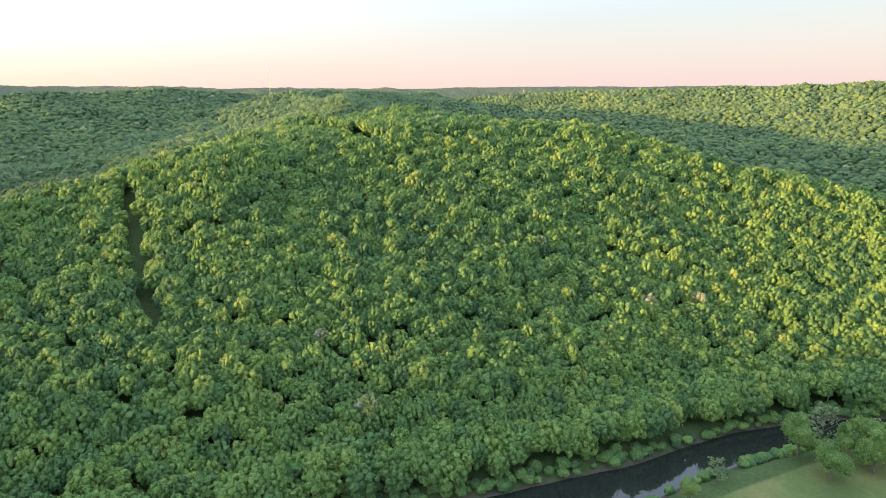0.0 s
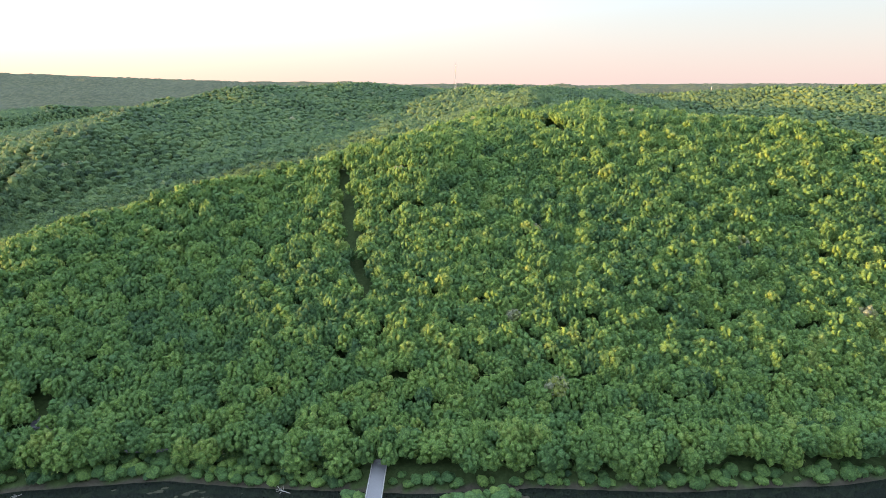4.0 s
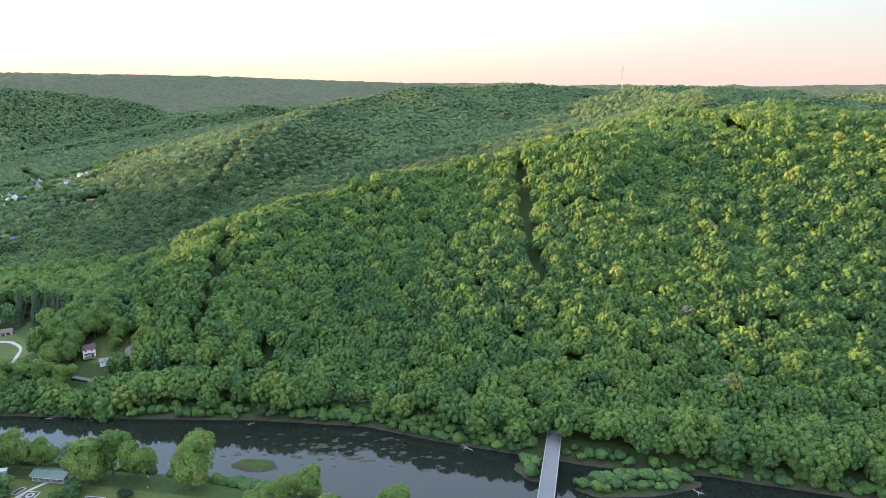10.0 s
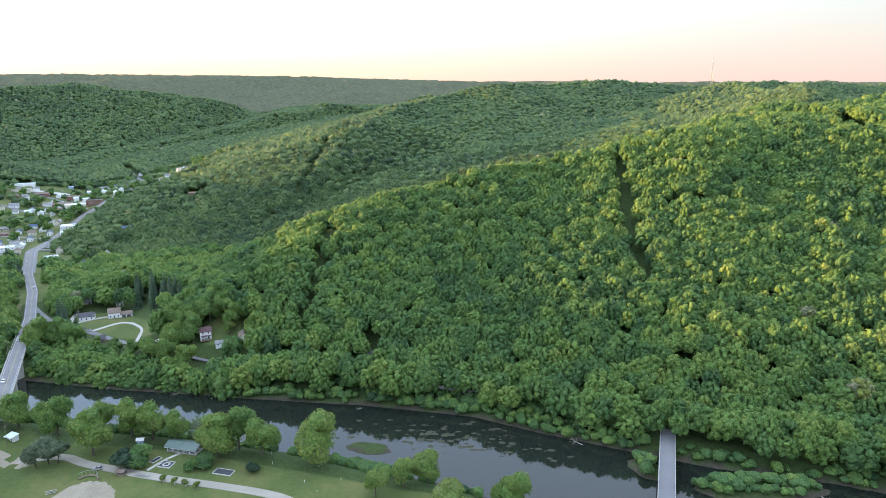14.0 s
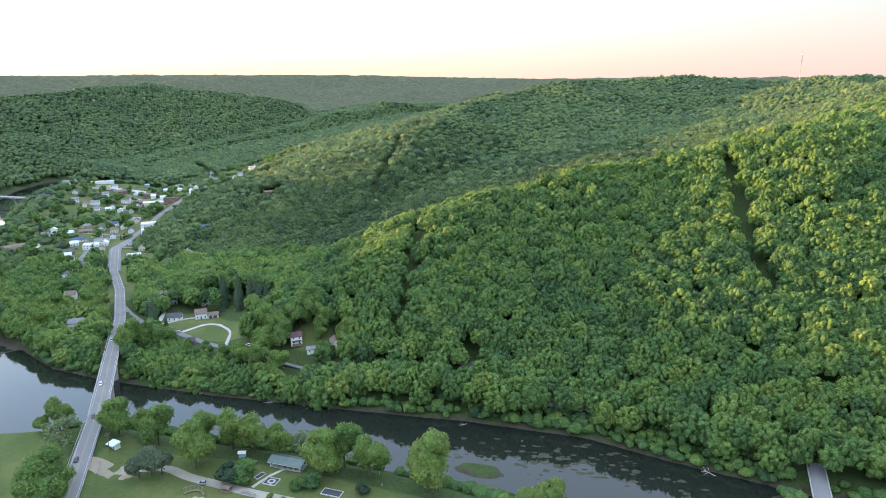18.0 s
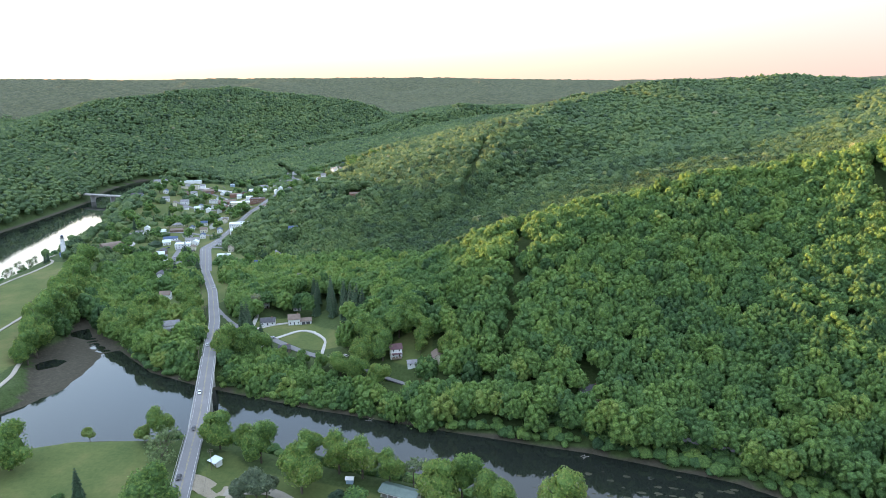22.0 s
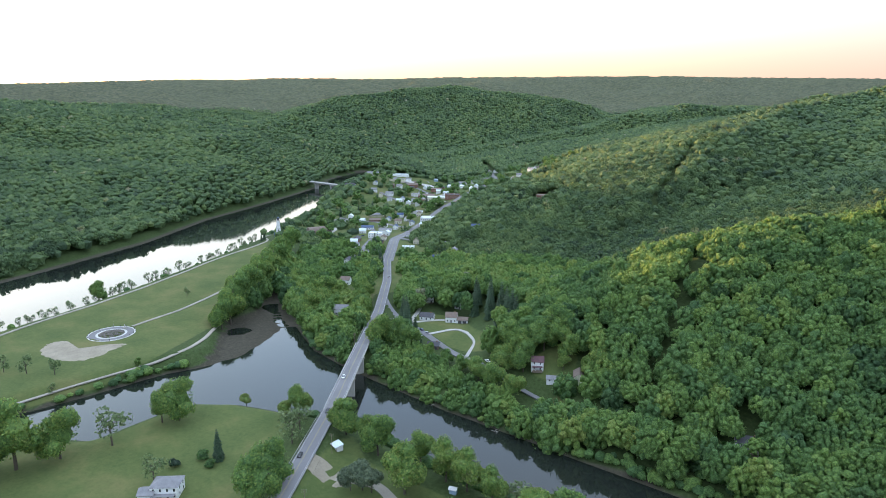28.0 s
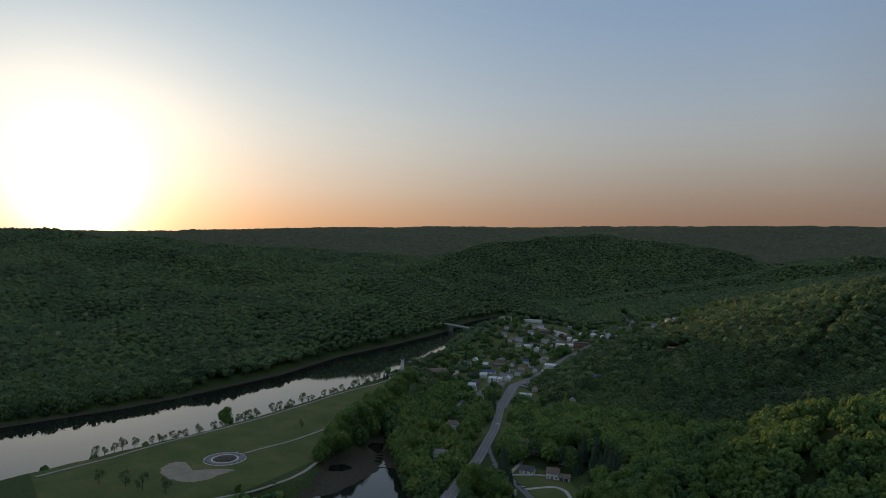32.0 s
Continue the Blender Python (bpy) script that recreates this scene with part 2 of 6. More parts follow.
CREST_P = [(150, 430, 104), (250, 560, 119), (340, 760, 132), (310, 900, 140), (420, 1000, 144), (620, 1080, 142)]
CREST_S = [(-60, 990, 130), (-130, 830, 112), (-172, 700, 85), (-195, 580, 56), (-205, 490, 34), (-215, 430, 10)]
CREST_D = [(-470, 800, 8), (-400, 830, 30), (-310, 890, 60), (-215, 975, 92), (-130, 985, 118), (0, 985, 141), (160, 1010, 145), (420, 1150, 142), (800, 1300, 150)]
CREST_W = [(-1700, -100, 142), (-1380, 270, 129), (-1290, 480, 126), (-1180, 640, 113), (-1060, 720, 104), (-960, 780, 78), (-860, 820, 47), (-790, 830, 10)]
CREST_V = [(-1230, 900, 24), (-1180, 1050, 68), (-1160, 1280, 127), (-1080, 1450, 155), (-1000, 1540, 160), (-860, 1640, 143), (-700, 1800, 112), (-560, 1850, 60)]
CREST_E = [(560, 1050, 130), (700, 800, 135), (900, 500, 140), (1100, 250, 145), (1300, -200, 140)]


ROAD_A = [(-165, 60), (-201, 144), (-214, 170), (-229, 200), (-253, 243), (-282, 295), (-317, 349), (-352, 396)]
ROAD_AZ = ([60, 255, 295, 349, 396], [9, 9, 8.2, 6.8, 5.6])


def lumps(x, y, size, seed):
    """Smooth value noise between -1 and 1."""
    rng = np.random.RandomState(seed)
    g = rng.uniform(-1, 1, (64, 64))
    u, v = x / size, y / size
    i, j = np.floor(u).astype(int), np.floor(v).astype(int)
    a, b = u - i, v - j
    a, b = a * a * (3 - 2 * a), b * b * (3 - 2 * b)
    q = lambda p, r: g[(i + p) % 64, (j + r) % 64]
    return (q(0, 0) * (1 - a) + q(1, 0) * a) * (1 - b) + (q(0, 1) * (1 - a) + q(1, 1) * a) * b


def land(x, y):
    """Height of the ground at plan places, in plan units."""
    x, y = np.asarray(x, float), np.asarray(y, float)
    shape = x.shape
    x, y = x.ravel(), y.ravel()
    bank = poly_dist(x, y, CREEK_FAR, False)
    beyond = y > np.interp(x, [p[0] for p in CREEK_FAR[::-1]], [p[1] for p in CREEK_FAR[::-1]])
    along = (x + 330) * 0.75 + (y - 430) * 0.5
    east = x - np.interp(y, [330, 430, 560, 760, 1000], [120, 150, 250, 350, 520])
    hollow = np.where(y > 330, np.clip(6 + 0.16 * along, 5, 104), 5)
    glen = 12 + 0.10 * np.maximum(0, np.hypot(x - 520, y - 60) - 60)
    hollow = np.where(east > 0, np.minimum(np.maximum(glen, hollow - 0.4 * east), 104), hollow)
    r = np.hypot(x + 50, y - 10)
    far = (r - 1500) * 0.16 + 14 * lumps(x, y, 260, 3)
    az = np.degrees(np.arctan2(-(x + 50), y - 10))
    tilt = np.interp(az, [-90, -67, -52, -32, -14, 0, 8, 20, 33, 45, 54, 68, 80, 100], [1.0, 1.2, 1.5, 1.72, 1.9, 2.05, 2.25, 2.4, 2.3, 2.05, 1.8, 1.2, 0.8, 0.7])
    brow = np.clip((r - 2750) / 200, 0, 1)
    far = np.minimum(far, 106 + np.radians(tilt) * r * (0.95 + 0.05 * brow) + (1 - 0.85 * brow) * (26 * lumps(x, y, 380, 4) + 12 * lumps(x, y, 150, 5) - 16))
    far -= 25 * np.exp(-((x + 0.32 * y + 60) / 200.0) ** 2) * (y > 1200) * (1 - brow)
    hills = np.maximum(ridge(x, y, CREST_A, 0.08, 0.45), ridge(x, y, CREST_P, 0.30, 0.30))
    hills = np.maximum(hills, np.minimum(hollow, 200))
    hills = np.maximum(hills, ridge(x, y, CREST_D, 0.30, 0.30))
    hills = np.maximum(hills, ridge(x, y, CREST_E, 0.3, 0.3))
    hills = np.maximum(hills, spur(x, y, CREST_S, 0.26, 0.42))
    face = 4 + (0.52 + 0.09 * np.clip((x - 150) / 150, 0, 1)) * np.maximum(0, bank - 22)
    hills = np.minimum(hills, face)
    hills = np.where(beyond | (y > 400), hills, 5)
    hills = np.maximum(hills, np.maximum(spur(x, y, CREST_W, 0.185, 0.3) + np.where(x < -600, np.clip((-560 - x) / 250, 0, 1) * (9 * lumps(x, y, 120, 15) + 5 * lumps(x, y, 55, 16)), 0), spur(x, y, CREST_V, 0.42, 0.3)))
    hills = np.maximum(hills, far)
    hills = hills + np.clip((r - 1150) / 300, 0, 1) * np.clip((hills - 10) / 40, 0, 1) * 8 * (1 - 0.85 * brow) * lumps(x, y, 110, 17)
    rough = np.clip((hills - 12) / 40, 0, 1)
    hills = hills + rough * (2.5 * lumps(x, y, 90, 1) + 2.5 * lumps(x, y, 38, 2))
    h = np.maximum(hills, 3.4)
    h = h + 0.4 * lumps(x, y, 25, 6)
    dr = poly_dist(x, y, ROAD_A, False)
    h = np.maximum(h, np.interp(y, ROAD_AZ[0], ROAD_AZ[1]) - 0.6 - 0.55 * np.maximum(0, dr - 3.4))
    w = np.minimum(np.minimum(poly_dist(x, y, CREEK), poly_dist(x, y, RIVER)), np.minimum(poly_dist(x, y, POOL), poly_dist(x, y, LAGOON)))
    for isle in ISLANDS:
        w = np.maximum(w, -poly_dist(x, y, isle))
    shore = np.where(w < 0, np.maximum(w * 0.4, -3), w * 0.55)
    west = (x < np.interp(y, [100, 246, 353, 453, 560, 649, 710, 800], [-485, -500, -540, -570, -610, -655, -685, -730])) & (y < 850)
    shore = np.where(west & (w > 0), np.minimum(shore, 0.2 + 0.10 * w + np.maximum(0, w - 8) * 0.6), shore)
    mud = poly_dist(x, y, MUD)
    shore = np.where((mud < 0) & (w > 0), np.minimum(shore, 0.5 + 0.35 * lumps(x, y, 9, 8)), shore)
    return np.minimum(h, shore).reshape(shape)


ISLANDS = [[(3, 178), (7, 169), (13, 166), (15, 176), (9, 181)], [(19, 165), (27, 158), (45, 157), (66, 161), (60, 167), (40, 169)], [(-95, 184), (-86, 180), (-76, 180), (-80, 187), (-90, 189)]]
MUD = [(-372, 302), (-360, 300), (-345, 285), (-318, 270), (-309, 255), (-307, 232), (-304, 205), (-312, 196), (-320, 215), (-338, 234), (-350, 248), (-352, 270)]


# ---- mesh helpers ----
def mesh_from(name, verts, tris, mat, tint=None, smooth=False):
    """A mesh of triangles (or quads) from arrays, in metres; tint: a value for each vertex."""
    me = bpy.data.meshes.new(name)
    k = tris.shape[1]
    me.vertices.add(len(verts))
    me.vertices.foreach_set("co", np.ascontiguousarray(verts, np.float32).ravel())
    me.loops.add(tris.size)
    me.loops.foreach_set("vertex_index", np.ascontiguousarray(tris, np.int32).ravel())
    me.polygons.add(len(tris))
    me.polygons.foreach_set("loop_start", np.arange(0, tris.size, k, dtype=np.int32))
    me.polygons.foreach_set("use_smooth", np.full(len(tris), smooth))
    if tint is not None:
        me.attributes.new("tint", "FLOAT", "POINT").data.foreach_set("value", np.ascontiguousarray(tint, np.float32))
    me.materials.append(mat)
    me.update(calc_edges=True)
    return me


def part(name, bm, mat, parent, label=""):
    """Links a bmesh as one mesh object under a thing."""
    me = bpy.data.meshes.new(name)
    bm.to_mesh(me)
    bm.free()
    me.materials.append(mat)
    ob = new(name, me)
    ob.parent = parent
    return tagged(ob, label)


def thing(name, m, label, category, group="", kind=""):
    ob = tagged(new(name), label, category, group, kind)
    ob.matrix_basis = m
    return ob


def box(bm, x0, x1, y0, y1, z0, z1, bevel=0.0):
    r = bmesh.ops.create_cube(bm, size=1, matrix=Matrix.Translation(((x0 + x1) / 2, (y0 + y1) / 2, (z0 + z1) / 2)) @ Matrix.Diagonal((x1 - x0, y1 - y0, z1 - z0, 1)))
    if bevel:
        bmesh.ops.bevel(bm, geom=list({e for v in r["verts"] for e in v.link_edges}), offset=bevel, segments=1, affect="EDGES")
    return bm


def rod(bm, a, b, r0, r1, seg=6):
    a, b = Vector(a), Vector(b)
    d = b - a
    m = Matrix.Translation((a + b) / 2) @ d.to_track_quat("Z", "Y").to_matrix().to_4x4()
    bmesh.ops.create_cone(bm, cap_ends=True, segments=seg, radius1=r0, radius2=r1, depth=d.length, matrix=m)
    return bm


def ground_z(x, y):
    """Height of the ground in metres at a place in metres."""
    return float(land(np.array([x / S]), np.array([y / S]))[0]) * S


# ---- ground ----
def steps(lo, core0, core1, hi, fine, grow):
    a = [core0]
    s = fine
    while a[0] > lo:
        s *= grow
        a.insert(0, a[0] - s)
    b = list(np.arange(core0 + fine, core1, fine))
    s = fine
    while (b or a)[-1] < hi:
        s *= grow
        b.append(b[-1] + s)
    return np.array(a + b)


gx, gy = steps(-3150, -660, 420, 3100, 3.2, 1.05), steps(-3000, 70, 560, 3150, 3.2, 1.04)
X, Y = np.meshgrid(gx, gy)
Z = land(X, Y)
nx, ny = len(gx), len(gy)
idx = np.arange(nx * ny).reshape(ny, nx)
quads = np.stack([idx[:-1, :-1], idx[:-1, 1:], idx[1:, 1:], idx[1:, :-1]], -1).reshape(-1, 4)

LAWNS = {
    "west": [(-424, 120), (-428, 200), (-450, 290), (-470, 350), (-480, 400), (-470, 402), (-440, 370), (-405, 330), (-385, 290), (-362, 262), (-345, 235), (-331, 195), (-330, 165), (-345, 110)],
    "point": [(-300, 100), (-296, 128), (-282, 142), (-280, 172), (-262, 186), (-248, 188), (-232, 176), (-208, 130), (-190, 60), (-290, 60)],
    "park": [(-212, 188), (-195, 176), (-150, 172), (-100, 160), (-60, 150), (-20, 125), (60, 100), (160, 105), (240, 95), (300, 0), (-150, 0), (-180, 100), (-205, 150)],
    "houses": [(-268, 300), (-262, 312), (-244, 318), (-226, 302), (-212, 292), (-204, 286), (-204, 272), (-225, 276), (-250, 290)],
    "slope": [(-177, 268), (-170, 275), (-160, 271), (-157, 262), (-166, 256), (-175, 259)],
    "ball": [(-560, 640), (-540, 600), (-510, 600), (-520, 650)],
    "field": [(318, 770), (420, 810), (470, 850), (380, 890), (318, 850)],
    "yard": [(-330, 345), (-312, 335), (-300, 310), (-318, 305), (-335, 325)],
    "cabin": [(-160, 252), (-140, 247), (-140, 241), (-165, 244)],
}
TOWN = [(-300, 330), (-330, 440), (-400, 470), (-395, 620), (-330, 760), (-420, 830), (-560, 800), (-640, 740), (-570, 600), (-540, 520), (-500, 450), (-440, 420), (-400, 370), (-370, 330), (-330, 285)]


def build_ground(n, l, b):
    at = n.new("ShaderNodeAttribute")
    at.attribute_name = "tint"
    f, c = noise_node(n, l, 0.5, 6, 0.7), noise_node(n, l, 0.035, 5)
    grass = ramp(n, l, c.outputs[0], [(0.30, (0.056, 0.088, 0.027)), (0.5, (0.090, 0.116, 0.038)), (0.70, (0.155, 0.145, 0.060))])
    grass = mixed(n, l, 0.3, grass, ramp(n, l, f.outputs[0], [(0.3, (0.035, 0.065, 0.020)), (0.7, (0.14, 0.155, 0.06))]))
    floor = ramp(n, l, f.outputs[0], [(0.3, (0.030, 0.045, 0.016)), (0.55, (0.050, 0.078, 0.026)), (0.75, (0.08, 0.095, 0.042))])
    mud = ramp(n, l, f.outputs[0], [(0.3, (0.040, 0.038, 0.028)), (0.6, (0.068, 0.062, 0.046)), (0.8, (0.120, 0.108, 0.085))])
    soil = ramp(n, l, f.outputs[0], [(0.3, (0.22, 0.20, 0.15)), (0.7, (0.40, 0.36, 0.28))])
    wet = n.new("ShaderNodeAttribute")
    wet.attribute_name = "wet"
    col = floor
    for fac, lo, hi, layer in ((at, 0.2, 0.3, grass), (at, 0.85, 0.9, soil), (wet, 0.3, 0.7, mud)):
        mr = n.new("ShaderNodeMapRange")
        mr.inputs["From Min"].default_value, mr.inputs["From Max"].default_value = lo, hi
        l.new(fac.outputs["Fac"], mr.inputs["Value"])
        col = mixed(n, l, mr.outputs[0], col, layer)
    l.new(col, b.inputs["Base Color"])
    b.inputs["Specular IOR Level"].default_value = 0.15
    bump(n, l, b, f.outputs[0], 0.4, 0.3)


ground_mat = material("earth and grass", build_ground, 0.95)
kindmap = np.zeros(X.shape)
for poly in LAWNS.values():
    kindmap = np.maximum(kindmap, np.clip(0.25 - 0.1 * poly_dist(X, Y, poly), 0, 0.45))
kindmap = np.maximum(kindmap, np.where(poly_dist(X, Y, TOWN) < 0, 0.36, 0))
wet = np.clip((1.0 - Z) / 0.6, 0, 1)
wet = np.maximum(wet, np.where(poly_dist(X, Y, MUD) < 0, 1, 0))
SAND = [(-382, 166), (-368, 165), (-356, 169), (-353, 179), (-356, 191), (-357, 198), (-366, 191), (-368, 181), (-376, 176), (-384, 183), (-391, 181), (-391, 174)]
DIAMOND = [(-176, 150), (-168, 156), (-158, 152), (-152, 140), (-160, 128), (-176, 134)]
LOT = [(-214, 163), (-205, 169), (-190, 165), (-194, 159), (-205, 158)]
ground = tagged(new("ground", mesh_from("ground", np.stack([X, Y, Z], -1).reshape(-1, 3) * S, quads, ground_mat, kindmap.ravel(), True)),
                "forest floor, mown grass and muddy banks of a river valley", "ground", kind="structure")

ground.data.attributes.new("wet", "FLOAT", "POINT").data.foreach_set("value", wet.ravel().astype(np.float32))

wm = bpy.data.meshes.new("water")
wm.from_pydata([(x * S, y * S, 0) for x, y in ((-3100, -2900), (2000, -2900), (2000, 3000), (-3100, 3000))], [], [(0, 1, 2, 3)])
wm.materials.append(water_mat)
water = tagged(new("water", wm), "calm dark river and creek water mirroring the sky", "water", kind="structure")


# ---- trees ----
def ico(sub):
    bm = bmesh.new()
    bmesh.ops.create_icosphere(bm, subdivisions=sub, radius=1)
    v = np.array([p.co[:] for p in bm.verts])
    f = np.array([[q.index for q in p.verts] for p in bm.faces])
    bm.free()
    return v, f


ICO1, ICO2 = ico(1), ico(2)
ICO0 = (np.array([(1, 0, 0), (-1, 0, 0), (0, 1, 0), (0, -1, 0), (0, 0, 1), (0, 0, -1)], float) * 1.15, np.array([(0, 2, 4), (2, 1, 4), (1, 3, 4), (3, 0, 4), (2, 0, 5), (1, 2, 5), (3, 1, 5), (0, 3, 5)]))


def tufts(rng, centres, normals, size, jitter=0.55, single=False):
    """Folded rhombs of leaves at places on a crown, facing about outwards."""
    n = len(centres)
    nn = normals + rng.normal(0, jitter, (n, 3))
    nn /= np.linalg.norm(nn, axis=1)[:, None]
    a = np.cross(nn, rng.normal(0, 1, (n, 3)))
    a /= np.linalg.norm(a, axis=1)[:, None] + 1e-9
    b = np.cross(nn, a)
    s = size * rng.uniform(0.7, 1.35, (n, 1))
    v = np.stack([centres - a * s, centres + b * s * 0.8 - nn * s * 0.25, centres + a * s, centres - b * s * 0.8 - nn * s * 0.25], 1).reshape(-1, 3)
    if single:
        return v.reshape(-1, 4, 3)[:, :3].reshape(-1, 3), np.arange(n * 3).reshape(-1, 3)
    k = np.arange(n)[:, None] * 4
    f = np.concatenate([k + [0, 1, 2], k + [0, 2, 3]], 1).reshape(-1, 3)
    return v, f


def crown(seed, lobes, per_lobe, size, core=None, bottom=-0.5, tall=1.0, small=(0.27, 0.42), low=-0.45, single=False, spread=(0.54, 0.76)):
    """A crown of unit radius: rounded lobes round a centre, each with a rough shell of leaf sprays. Returns verts, faces, tint."""
    rng = np.random.RandomState(seed)
    core = core or ICO1
    V, F, T, at = [], [], [], 0
    for i in range(lobes):
        if i == 0:
            c, r = np.array([0, 0, 0.0]), 0.7
        else:
            az = i * 2.4 + rng.uniform(-0.4, 0.4)
            el = low + (1.3 - low) * ((i * 0.618 + rng.uniform(-0.08, 0.08)) % 1.0)
            c = np.array([math.cos(az) * math.cos(el), math.sin(az) * math.cos(el), math.sin(el) * tall]) * rng.uniform(*spread)
            r = rng.uniform(*small)
        v, f = core
        f = f[v[f].mean(1)[:, 2] > (-0.3 if single else -2)]
        v = v * (1 + rng.uniform(-0.16, 0.16, (len(v), 1))) * r * 0.88 + c
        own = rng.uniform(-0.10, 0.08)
        # lobe cores tinted darker than their sprays, as painted shade within the crown
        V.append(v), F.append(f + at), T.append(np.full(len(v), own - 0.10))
        at += len(v)
        n = per_lobe if i else per_lobe * 2
        d = rng.normal(0, 1, (n * 5, 3))
        d /= np.linalg.norm(d, axis=1)[:, None]
        d = d[d[:, 2] > bottom]
        d = d[np.linalg.norm(c + d * r, axis=1) > 0.62][:n]
        v, f = tufts(rng, c + d * r * rng.uniform(0.86, 1.12, (len(d), 1)), d, size, 0.6, single)
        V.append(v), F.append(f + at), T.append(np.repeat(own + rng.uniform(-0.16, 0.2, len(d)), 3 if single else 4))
        at += len(v)
    return np.concatenate(V), np.concatenate(F), np.concatenate(T)


def dome_crown(seed, lobes, leaves, size):
    """A wide forest crown seen from above: a dome of many small rounded boughs with sprays of leaves between them."""
    rng = np.random.RandomState(seed)
    C, R = [np.array([0, 0, -0.05])], [0.74]
    for i in range(lobes):
        z = 0.97 - 1.32 * (i + 0.5) / lobes + rng.uniform(-0.05, 0.05)
        az = i * 2.39996 + rng.uniform(-0.25, 0.25)
        c = math.sqrt(max(0.02, 1 - z * z))
        C.append(np.array([math.cos(az) * c, math.sin(az) * c, z]) * rng.uniform(0.66, 0.84))
        R.append(rng.uniform(0.15, 0.27))
    V, F, T, at = [], [], [], 0
    for i, (c, r) in enumerate(zip(C, R)):
        v, f = ICO1
        q = Matrix.Rotation(rng.uniform(0, 6.28), 3, "Z") @ Matrix.Rotation(rng.uniform(0, 6.28), 3, "X")
        v = (v @ np.array(q)) * (1 + rng.uniform(-0.30, 0.26, (len(v), 1))) * r * (0.92 if i == 0 else 1.08) + c
        m = v[f].mean(1)
        keep = m[:, 2] > -0.42
        for j, (d, e) in enumerate(zip(C, R)):
            if j != i:
                keep &= np.linalg.norm(m - d, axis=1) > e * 0.86
        # upper boughs tinted lighter: light from above put into the colour
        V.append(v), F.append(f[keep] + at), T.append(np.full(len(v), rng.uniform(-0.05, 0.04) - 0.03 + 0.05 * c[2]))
        at += len(v)
    d = rng.normal(0, 1, (leaves * 4, 3))
    d /= np.linalg.norm(d, axis=1)[:, None]
    d = d[d[:, 2] > -0.25][:leaves]
    v, f = tufts(rng, d * rng.uniform(0.82, 1.04, (len(d), 1)), d, size, 0.7, True)
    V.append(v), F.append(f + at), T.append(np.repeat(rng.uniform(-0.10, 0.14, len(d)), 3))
    return np.concatenate(V), np.concatenate(F), np.concatenate(T)


def lump_crown(seed, leaves=7, size=0.2, ball=None):
    """A plainer crown for the distance: one bulging dome with a few loose sprays."""
    rng = np.random.RandomState(seed)
    v, f = ball or ICO2
    f = f[v[f].mean(1)[:, 2] > -0.3]
    b = rng.normal(0, 1, (9, 3))
    b[:, 2] = np.abs(b[:, 2])
    b /= np.linalg.norm(b, axis=1)[:, None]
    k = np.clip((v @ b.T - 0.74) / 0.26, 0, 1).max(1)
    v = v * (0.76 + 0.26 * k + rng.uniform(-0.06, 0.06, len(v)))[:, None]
    d = rng.normal(0, 1, (leaves * 4, 3))
    d /= np.linalg.norm(d, axis=1)[:, None]
    d = d[d[:, 2] > -0.1][:leaves]
    tv, tf = tufts(rng, d * 0.9, d, size, 0.55, True)
    # tint follows the relief: bulges lighter, dips darker, shading held in the colour
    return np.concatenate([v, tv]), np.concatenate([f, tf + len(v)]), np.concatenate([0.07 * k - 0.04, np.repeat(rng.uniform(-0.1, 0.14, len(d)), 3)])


def scatter(name, templates, places, label, mat, seed, category="woodland"):
    """One mesh of many crowns. places: rows of x, y, z, radius, height, tint in metres."""
    rng = np.random.RandomState(seed)
    V, F, T, at = [], [], [], 0
    pick = rng.randint(0, len(templates), len(places))
    for k, (tv, tf, tt) in enumerate(templates):
        p = places[pick == k]
        if not len(p):
            continue
        a = rng.uniform(0, 6.283, len(p))
        c, s = np.cos(a)[:, None], np.sin(a)[:, None]
        x = (tv[:, 0] * c - tv[:, 1] * s) * p[:, 3:4] * rng.uniform(0.85, 1.15, (len(p), 1)) + p[:, 0:1]
        y = (tv[:, 0] * s + tv[:, 1] * c) * p[:, 3:4] * rng.uniform(0.85, 1.15, (len(p), 1)) + p[:, 1:2]
        z = tv[:, 2] * p[:, 4:5] + p[:, 2:3]
        V.append(np.stack([x, y, z], -1).reshape(-1, 3))
        F.append((tf[None] + (np.arange(len(p)) * len(tv))[:, None, None]).reshape(-1, 3) + at)
        T.append((tt[None] + p[:, 5:6]).ravel())
        at += len(p) * len(tv)
    ob = new(name, mesh_from(name, np.concatenate(V), np.concatenate(F), mat, np.concatenate(T)))
    return tagged(ob, label, category, kind="stuff")


def jittered(x0, x1, y0, y1, step, seed):
    rng = np.random.RandomState(seed)
    gx, gy = np.meshgrid(np.arange(x0, x1, step), np.arange(y0, y1, step * 0.87))
    gx = gx + (np.arange(gx.shape[0]) % 2)[:, None] * step / 2
    x = (gx + rng.uniform(-0.25, 0.25, gx.shape) * step).ravel()
    y = (gy + rng.uniform(-0.25, 0.25, gy.shape) * step).ravel()
    return x, y, rng


